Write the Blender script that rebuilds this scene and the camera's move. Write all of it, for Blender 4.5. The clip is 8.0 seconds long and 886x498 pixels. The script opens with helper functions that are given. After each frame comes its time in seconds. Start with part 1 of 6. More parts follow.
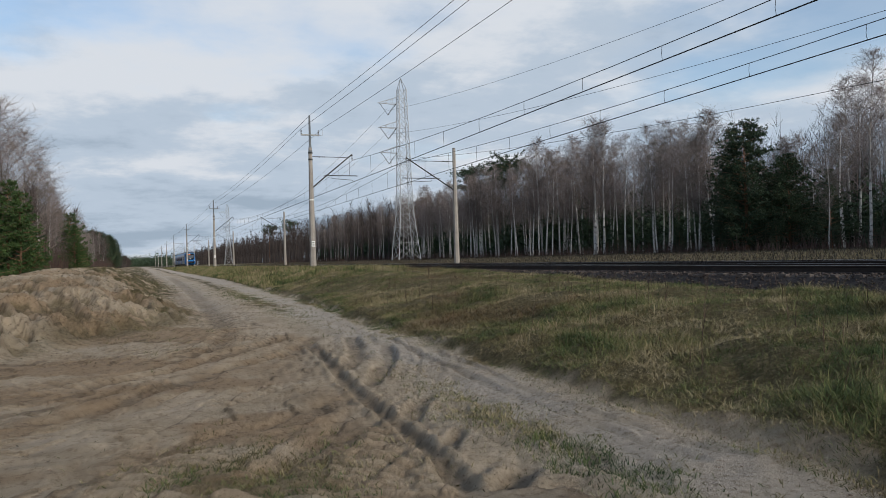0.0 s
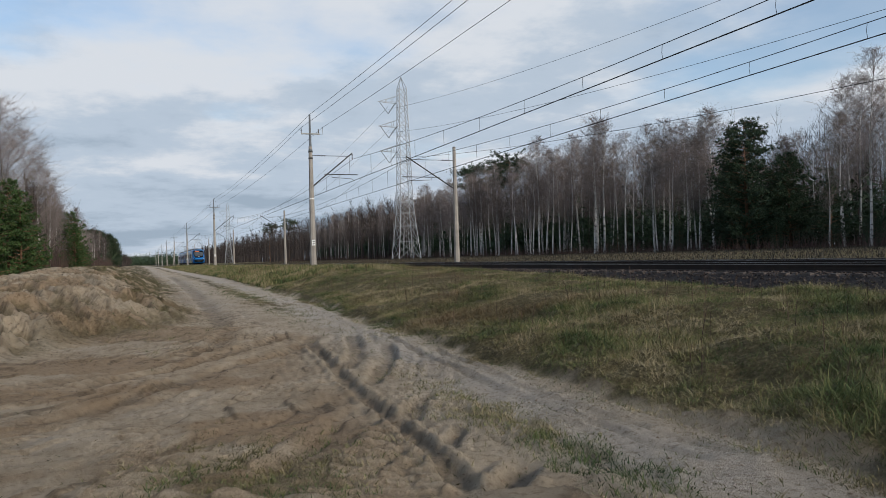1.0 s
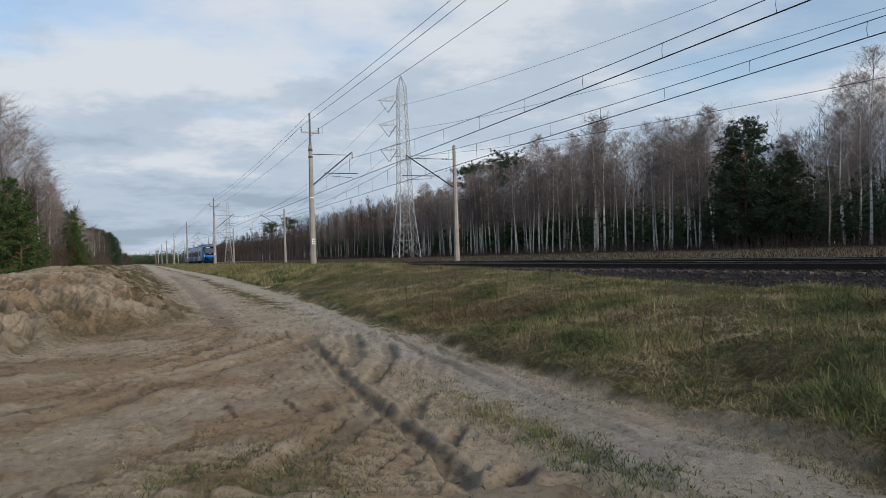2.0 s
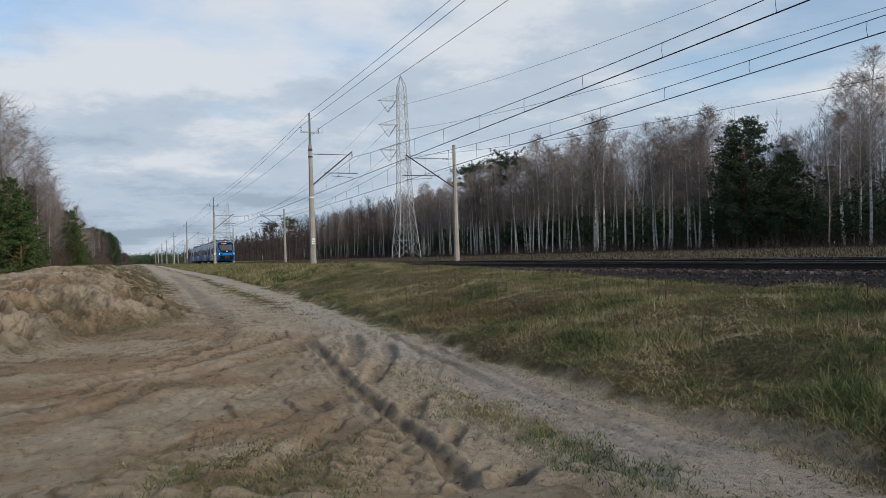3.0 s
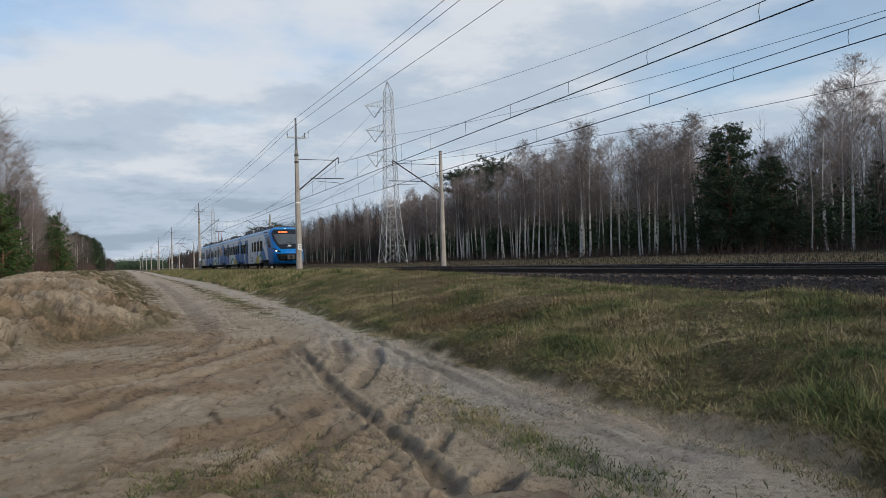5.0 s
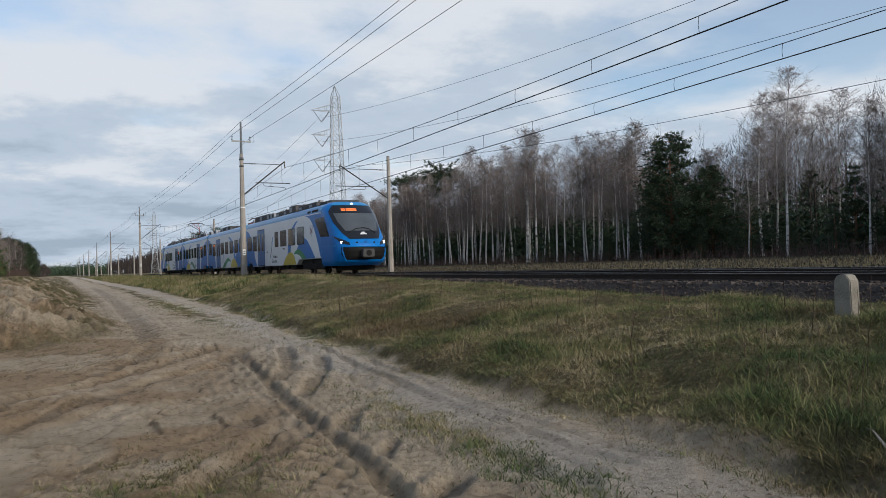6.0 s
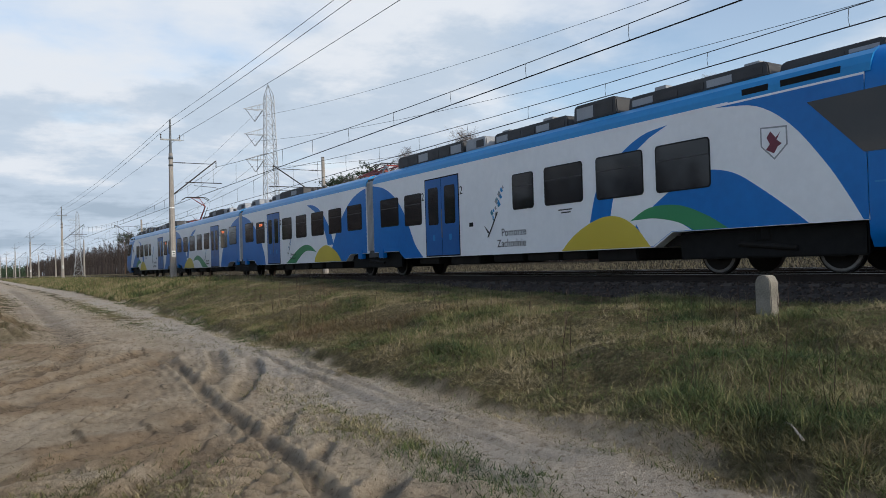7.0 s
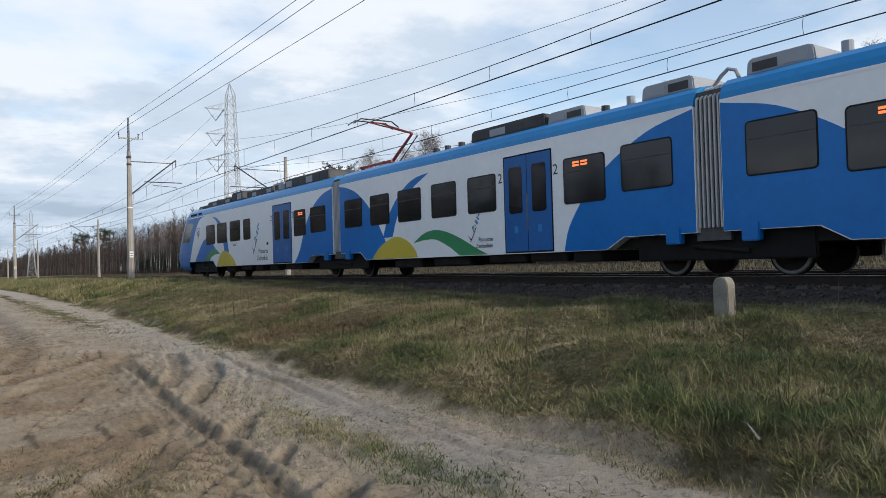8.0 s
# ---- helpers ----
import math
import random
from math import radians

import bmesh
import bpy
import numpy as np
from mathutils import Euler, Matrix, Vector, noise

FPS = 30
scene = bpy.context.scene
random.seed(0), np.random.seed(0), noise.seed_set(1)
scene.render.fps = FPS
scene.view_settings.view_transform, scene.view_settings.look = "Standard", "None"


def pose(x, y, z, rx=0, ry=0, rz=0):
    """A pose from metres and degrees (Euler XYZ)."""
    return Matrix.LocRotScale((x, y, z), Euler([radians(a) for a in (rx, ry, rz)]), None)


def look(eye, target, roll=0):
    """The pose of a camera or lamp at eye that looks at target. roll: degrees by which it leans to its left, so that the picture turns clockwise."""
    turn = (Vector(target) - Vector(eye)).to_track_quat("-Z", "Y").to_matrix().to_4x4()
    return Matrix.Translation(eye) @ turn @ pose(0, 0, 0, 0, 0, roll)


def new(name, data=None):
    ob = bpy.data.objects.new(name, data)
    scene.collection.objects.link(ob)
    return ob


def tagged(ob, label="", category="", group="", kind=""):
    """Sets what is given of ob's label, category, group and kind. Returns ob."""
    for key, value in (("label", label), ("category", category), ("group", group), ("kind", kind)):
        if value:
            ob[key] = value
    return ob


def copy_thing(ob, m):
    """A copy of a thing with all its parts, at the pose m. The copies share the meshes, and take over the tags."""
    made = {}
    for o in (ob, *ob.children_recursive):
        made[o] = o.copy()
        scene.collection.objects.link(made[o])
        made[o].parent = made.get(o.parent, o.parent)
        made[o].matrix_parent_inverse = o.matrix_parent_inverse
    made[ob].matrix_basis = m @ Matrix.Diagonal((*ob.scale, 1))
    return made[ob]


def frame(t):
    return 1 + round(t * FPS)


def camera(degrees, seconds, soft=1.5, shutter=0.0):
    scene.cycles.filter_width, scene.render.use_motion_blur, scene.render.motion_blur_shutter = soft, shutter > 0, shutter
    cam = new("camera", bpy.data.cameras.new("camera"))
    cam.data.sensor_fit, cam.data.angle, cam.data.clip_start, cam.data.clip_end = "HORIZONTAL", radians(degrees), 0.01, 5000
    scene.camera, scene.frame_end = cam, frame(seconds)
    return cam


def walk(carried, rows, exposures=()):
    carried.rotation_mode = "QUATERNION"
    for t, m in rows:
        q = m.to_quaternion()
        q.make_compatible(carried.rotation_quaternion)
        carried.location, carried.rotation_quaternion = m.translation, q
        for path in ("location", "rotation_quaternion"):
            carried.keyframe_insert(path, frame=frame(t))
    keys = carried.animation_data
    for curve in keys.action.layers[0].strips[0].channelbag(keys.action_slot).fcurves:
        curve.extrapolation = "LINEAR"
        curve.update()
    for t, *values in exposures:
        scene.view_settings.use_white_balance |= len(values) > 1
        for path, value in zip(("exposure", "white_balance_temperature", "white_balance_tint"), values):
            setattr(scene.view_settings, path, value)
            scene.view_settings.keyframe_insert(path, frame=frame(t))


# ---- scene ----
cam = camera(61.6, 8.0, soft=0.7)
EYE = (0.0, 0.0, 1.6)
# seconds, yaw, pitch, roll of a camera turned on the spot
TURNS = ((0.0, -22.32, 0.65, 1.66), (0.5, -22.30, 0.69, 1.70), (1.0, -22.30, 0.56, 1.67), (1.5, -22.30, 0.49, 1.66),
         (3.0, -22.31, 0.45, 1.68), (3.5, -22.32, 0.44, 1.67), (4.0, -22.30, 0.38, 1.68), (4.4, -22.45, 0.48, 1.68),
         (4.8, -23.00, 0.72, 1.69), (5.2, -23.85, 0.96, 1.70), (5.5, -24.96, 1.10, 1.71), (6.0, -27.41, 1.16, 1.69),
         (6.5, -30.40, 1.15, 1.69), (7.0, -32.37, 1.13, 1.74), (7.5, -33.97, 1.10, 1.69), (8.0, -35.19, 1.17, 1.62))
walk(cam, [(t, pose(*EYE, 90, 0, yaw) @ pose(0, 0, 0, pitch) @ pose(0, 0, 0, 0, 0, -roll)) for t, yaw, pitch, roll in TURNS],
     exposures=((0.0, 0.04, 6350, 8), (5.0, 0.04, 6350, 8), (6.0, 0.10, 6350, 8), (7.0, 0.22, 6350, 8), (8.0, 0.42, 6350, 8)))

RAIL = 1.21            # top of the rails
NEAR_TRACK, FAR_TRACK = 13.8, 17.8
SPAN = 68.8            # between the masts
rng = np.random.default_rng(7)


# ---- sky and sun ----
def make_sky():
    world = bpy.data.worlds.new("sky")
    scene.world = world
    world.use_nodes = True
    nt = world.node_tree
    nd, ln = nt.nodes, nt.links
    sky = nd.new("ShaderNodeTexSky")
    sky.sky_type, sky.sun_disc = "NISHITA", False
    sky.sun_elevation, sky.sun_rotation = radians(26), radians(160)
    blue = nd["Background"]
    blue.inputs[1].default_value = 0.15
    ln.new(sky.outputs[0], blue.inputs[0])
    co = nd.new("ShaderNodeTexCoord")
    sep = nd.new("ShaderNodeSeparateXYZ")
    ln.new(co.outputs["Generated"], sep.inputs[0])

    def op(kind, a, b):
        m = nd.new("ShaderNodeMath")
        m.operation = kind
        for i, v in enumerate((a, b)):
            if isinstance(v, (int, float)):
                m.inputs[i].default_value = v
            else:
                ln.new(v, m.inputs[i])
        return m.outputs[0]

    # clouds lie on a flat layer overhead
    up = op("ADD", op("MAXIMUM", sep.outputs[2], 0.0), 0.16)
    flat = nd.new("ShaderNodeCombineXYZ")
    ln.new(op("DIVIDE", sep.outputs[0], up), flat.inputs[0])
    ln.new(op("DIVIDE", sep.outputs[1], up), flat.inputs[1])

    def noise_at(scale, detail, rough, shift):
        mp = nd.new("ShaderNodeMapping")
        mp.inputs["Location"].default_value = shift
        ln.new(flat.outputs[0], mp.inputs[0])
        n = nd.new("ShaderNodeTexNoise")
        n.inputs["Scale"].default_value, n.inputs["Detail"].default_value, n.inputs["Roughness"].default_value = scale, detail, rough
        ln.new(mp.outputs[0], n.inputs["Vector"])
        return n.outputs[0]

    def ramp(src, stops):
        r = nd.new("ShaderNodeValToRGB")
        r.color_ramp.interpolation = "EASE"
        while len(r.color_ramp.elements) < len(stops):
            r.color_ramp.elements.new(0.5)
        for e, (p, c) in zip(r.color_ramp.elements, stops):
            e.position, e.color = p, (*c, 1)
        ln.new(src, r.inputs[0])
        return r.outputs[0]

    big = noise_at(0.55, 7, 0.55, (3.1, 1.2, 0))
    tone = noise_at(1.1, 8, 0.6, (8.3, 4.4, 0))
    low = op("MULTIPLY", op("SUBTRACT", 0.30, sep.outputs[2]), 1.1)
    cover = ramp(op("ADD", big, low), ((0.45, (0.2, 0.2, 0.2)), (0.60, (1, 1, 1))))
    shade = ramp(op("ADD", tone, op("MULTIPLY", sep.outputs[2], 0.55)), ((0.42, (0.34, 0.41, 0.50)), (0.57, (0.475, 0.545, 0.64)), (0.70, (0.68, 0.70, 0.745))))
    cloud = nd.new("ShaderNodeBackground")
    ln.new(shade, cloud.inputs[0])
    mix = nd.new("ShaderNodeMixShader")
    ln.new(cover, mix.inputs[0])
    ln.new(blue.outputs[0], mix.inputs[1])
    ln.new(cloud.outputs[0], mix.inputs[2])
    ln.new(mix.outputs[0], nd["World Output"].inputs[0])


make_sky()
sun = new("sun", bpy.data.lights.new("sun", "SUN"))
sun.data.energy, sun.data.angle, sun.data.color = 2.3, radians(6), (1.0, 0.89, 0.76)
sun.matrix_world = look((0, 0, 60), (-14, 38, 60 - 19.5))
scene.view_settings.exposure = 0.0


# ---- materials ----
def material(name, dark, light, scale=8.0, rough=0.7, metal=0.0, bump=0.0, fine=60.0, island=0.0, obj=0.0, spec=0.5):
    """Two tones mixed by coarse and fine noise; island and obj: how far single pieces and things differ."""
    m = bpy.data.materials.new(name)
    m.use_nodes = True
    nt = m.node_tree
    nd, ln = nt.nodes, nt.links
    b = nd["Principled BSDF"]
    co = nd.new("ShaderNodeTexCoord")
    n1, n2 = nd.new("ShaderNodeTexNoise"), nd.new("ShaderNodeTexNoise")
    for n, s, d in ((n1, scale, 4), (n2, fine, 3)):
        n.inputs["Scale"].default_value, n.inputs["Detail"].default_value = s, d
        ln.new(co.outputs["Object"], n.inputs["Vector"])
    def calc(kind, a, v, c=None):
        q = nd.new("ShaderNodeMath")
        q.operation = kind
        ln.new(a, q.inputs[0])
        if isinstance(v, float):
            q.inputs[1].default_value = v
        else:
            ln.new(v, q.inputs[1])
        if c is not None:
            q.inputs[2].default_value = c
        return q.outputs[0]
    f = calc("ADD", calc("MULTIPLY", n1.outputs[0], 0.6), calc("MULTIPLY", n2.outputs[0], 0.4))
    f = calc("MULTIPLY_ADD", f, 2.4, -0.7)
    if island:
        g = nd.new("ShaderNodeNewGeometry")
        f = calc("ADD", f, calc("MULTIPLY_ADD", g.outputs["Random Per Island"], island, -island / 2))
    if obj:
        oi = nd.new("ShaderNodeObjectInfo")
        f = calc("ADD", f, calc("MULTIPLY_ADD", oi.outputs["Random"], obj, -obj / 2))
    mx = nd.new("ShaderNodeMix")
    mx.data_type = "RGBA"
    mx.inputs[6].default_value, mx.inputs[7].default_value = (*dark, 1), (*light, 1)
    mx.clamp_factor = True
    ln.new(f, mx.inputs[0])
    ln.new(mx.outputs[2], b.inputs["Base Color"])
    b.inputs["Roughness"].default_value, b.inputs["Metallic"].default_value = rough, metal
    b.inputs["Specular IOR Level"].default_value = spec
    if bump:
        bp = nd.new("ShaderNodeBump")
        bp.inputs["Strength"].default_value, bp.inputs["Distance"].default_value = 0.6, bump
        ln.new(n2.outputs[0], bp.inputs["Height"])
        ln.new(bp.outputs[0], b.inputs["Normal"])
    return m


def glow(name, colour, power):
    m = bpy.data.materials.new(name)
    m.use_nodes = True
    b = m.node_tree.nodes["Principled BSDF"]
    b.inputs["Base Color"].default_value = (*colour, 1)
    b.inputs["Emission Color"].default_value, b.inputs["Emission Strength"].default_value = (*colour, 1), power
    return m


def ground_material():
    """Sand, grey track dirt and grassy soil, told apart by the cover attribute."""
    m = bpy.data.materials.new("ground")
    m.use_nodes = True
    nt = m.node_tree
    nd, ln = nt.nodes, nt.links
    b = nd["Principled BSDF"]
    co = nd.new("ShaderNodeTexCoord")
    at = nd.new("ShaderNodeAttribute")
    at.attribute_name = "cover"
    sep = nd.new("ShaderNodeSeparateColor")
    ln.new(at.outputs["Color"], sep.inputs[0])

    def tex(scale, detail, rough=0.6):
        n = nd.new("ShaderNodeTexNoise")
        n.inputs["Scale"].default_value, n.inputs["Detail"].default_value, n.inputs["Roughness"].default_value = scale, detail, rough
        ln.new(co.outputs["Object"], n.inputs["Vector"])
        return n.outputs[0]

    def ramp(src, stops):
        r = nd.new("ShaderNodeValToRGB")
        while len(r.color_ramp.elements) < len(stops):
            r.color_ramp.elements.new(0.5)
        for e, (p, c) in zip(r.color_ramp.elements, stops):
            e.position, e.color = p, (*c, 1)
        ln.new(src, r.inputs[0])
        return r.outputs[0]

    def mix(f, a, c, kind="MIX"):
        x = nd.new("ShaderNodeMix")
        x.data_type, x.blend_type, x.clamp_factor = "RGBA", kind, True
        if isinstance(f, float):
            x.inputs[0].default_value = f
        else:
            ln.new(f, x.inputs[0])
        ln.new(a, x.inputs[6])
        ln.new(c, x.inputs[7])
        return x.outputs[2]

    patch, grit, speck = tex(0.9, 6), tex(13.0, 8, 0.72), tex(90.0, 4, 0.75)
    pale = ramp(patch, ((0.3, (0.37, 0.285, 0.192)), (0.5, (0.49, 0.395, 0.28)), (0.7, (0.58, 0.485, 0.365))))
    orange = ramp(grit, ((0.3, (0.27, 0.18, 0.105)), (0.7, (0.40, 0.285, 0.175))))
    grey = ramp(grit, ((0.3, (0.45, 0.39, 0.315)), (0.7, (0.61, 0.54, 0.45))))
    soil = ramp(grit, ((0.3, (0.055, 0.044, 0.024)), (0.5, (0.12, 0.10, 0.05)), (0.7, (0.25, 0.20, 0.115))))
    c = mix(sep.outputs[1], pale, orange)
    c = mix(sep.outputs[2], c, grey)
    dirt = ramp(grit, ((0.38, (0.45, 0.40, 0.34)), (0.46, (1, 1, 1))))
    c = mix(0.55, c, dirt, "MULTIPLY")
    fleck = ramp(speck, ((0.34, (0.6, 0.58, 0.55)), (0.48, (1, 1, 1)), (0.68, (1.0, 1.0, 1.0)), (0.8, (1.2, 1.2, 1.2))))
    bare = mix(0.35, c, fleck, "MULTIPLY")
    # dark brown for damp turned soil, with the ruts' contact shade painted in
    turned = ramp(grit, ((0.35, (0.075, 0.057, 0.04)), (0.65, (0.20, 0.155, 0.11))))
    churn_shade = nd.new("ShaderNodeAttribute")
    churn_shade.attribute_name = "churn_shade"
    bare = mix(churn_shade.outputs["Fac"], bare, turned)
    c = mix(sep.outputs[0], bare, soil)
    ln.new(c, b.inputs["Base Color"])
    b.inputs["Roughness"].default_value = 0.95
    b.inputs["Specular IOR Level"].default_value = 0.15
    b1, b2 = nd.new("ShaderNodeBump"), nd.new("ShaderNodeBump")
    b1.inputs["Distance"].default_value, b2.inputs["Distance"].default_value = 0.10, 0.02
    ln.new(grit, b1.inputs["Height"])
    ln.new(speck, b2.inputs["Height"])
    ln.new(b1.outputs[0], b2.inputs["Normal"])
    ln.new(b2.outputs[0], b.inputs["Normal"])
    return m


def grass_material():
    """Blades differ one by one and in patches: green, straw and rusty."""
    m = bpy.data.materials.new("grass")
    m.use_nodes = True
    nt = m.node_tree
    nd, ln = nt.nodes, nt.links
    b = nd["Principled BSDF"]
    co, g = nd.new("ShaderNodeTexCoord"), nd.new("ShaderNodeNewGeometry")
    n, n2 = nd.new("ShaderNodeTexNoise"), nd.new("ShaderNodeTexNoise")
    n.inputs["Scale"].default_value, n.inputs["Detail"].default_value = 0.75, 4
    n2.inputs["Scale"].default_value, n2.inputs["Detail"].default_value = 0.23, 4
    n3 = nd.new("ShaderNodeTexNoise")
    n3.inputs["Scale"].default_value, n3.inputs["Detail"].default_value = 3.6, 2
    for q in (n, n2, n3):
        ln.new(co.outputs["Object"], q.inputs["Vector"])
    both = nd.new("ShaderNodeMath")
    both.operation = "MULTIPLY_ADD"
    ln.new(n3.outputs[0], both.inputs[0])
    both.inputs[1].default_value = 0.45
    ln.new(n.outputs[0], both.inputs[2])
    a = nd.new("ShaderNodeMath")
    a.operation = "MULTIPLY_ADD"
    ln.new(g.outputs["Random Per Island"], a.inputs[0])
    a.inputs[1].default_value = 0.17
    ln.new(both.outputs[0], a.inputs[2])
    r = nd.new("ShaderNodeValToRGB")
    stops = ((0.56, (0.034, 0.054, 0.021)), (0.70, (0.082, 0.108, 0.038)), (0.80, (0.160, 0.155, 0.066)), (0.90, (0.235, 0.200, 0.108)), (1.0, (0.32, 0.27, 0.165)))
    while len(r.color_ramp.elements) < len(stops):
        r.color_ramp.elements.new(0.5)
    for e, (p, c) in zip(r.color_ramp.elements, stops):
        e.position, e.color = p, (*c, 1)
    ln.new(a.outputs[0], r.inputs[0])
    rust = nd.new("ShaderNodeMix")
    rust.data_type = "RGBA"
    rust.inputs[7].default_value = (0.115, 0.066, 0.042, 1)
    k = nd.new("ShaderNodeMapRange")
    k.inputs[1].default_value, k.inputs[2].default_value, k.inputs[4].default_value = 0.54, 0.66, 0.65
    ln.new(n2.outputs[0], k.inputs[0])
    ln.new(k.outputs[0], rust.inputs[0])
    ln.new(r.outputs[0], rust.inputs[6])
    ln.new(rust.outputs[2], b.inputs["Base Color"])
    b.inputs["Roughness"].default_value = 0.8
    b.inputs["Specular IOR Level"].default_value = 0.2
    return m


def birch_bark():
    """White bark with dark scars low down, brown towards the thin top."""
    m = material("birch_bark", (0.26, 0.24, 0.22), (0.78, 0.76, 0.72), 3.0, 0.8, fine=25, obj=0.45)
    nt = m.node_tree
    nd, ln = nt.nodes, nt.links
    b = nd["Principled BSDF"]
    co = nd.new("ShaderNodeTexCoord")
    mp = nd.new("ShaderNodeMapping")
    mp.inputs["Scale"].default_value = (2, 2, 5)
    n = nd.new("ShaderNodeTexNoise")
    n.inputs["Scale"].default_value, n.inputs["Detail"].default_value = 1.6, 3
    ln.new(co.outputs["Object"], mp.inputs[0])
    ln.new(mp.outputs[0], n.inputs["Vector"])
    k = nd.new("ShaderNodeMapRange")
    k.inputs[1].default_value, k.inputs[2].default_value = 0.56, 0.62
    ln.new(n.outputs[0], k.inputs[0])
    x = nd.new("ShaderNodeMix")
    x.data_type = "RGBA"
    src = b.inputs["Base Color"].links[0].from_socket
    ln.new(k.outputs[0], x.inputs[0])
    ln.new(src, x.inputs[6])
    x.inputs[7].default_value = (0.05, 0.042, 0.036, 1)
    ln.new(x.outputs[2], b.inputs["Base Color"])
    return m


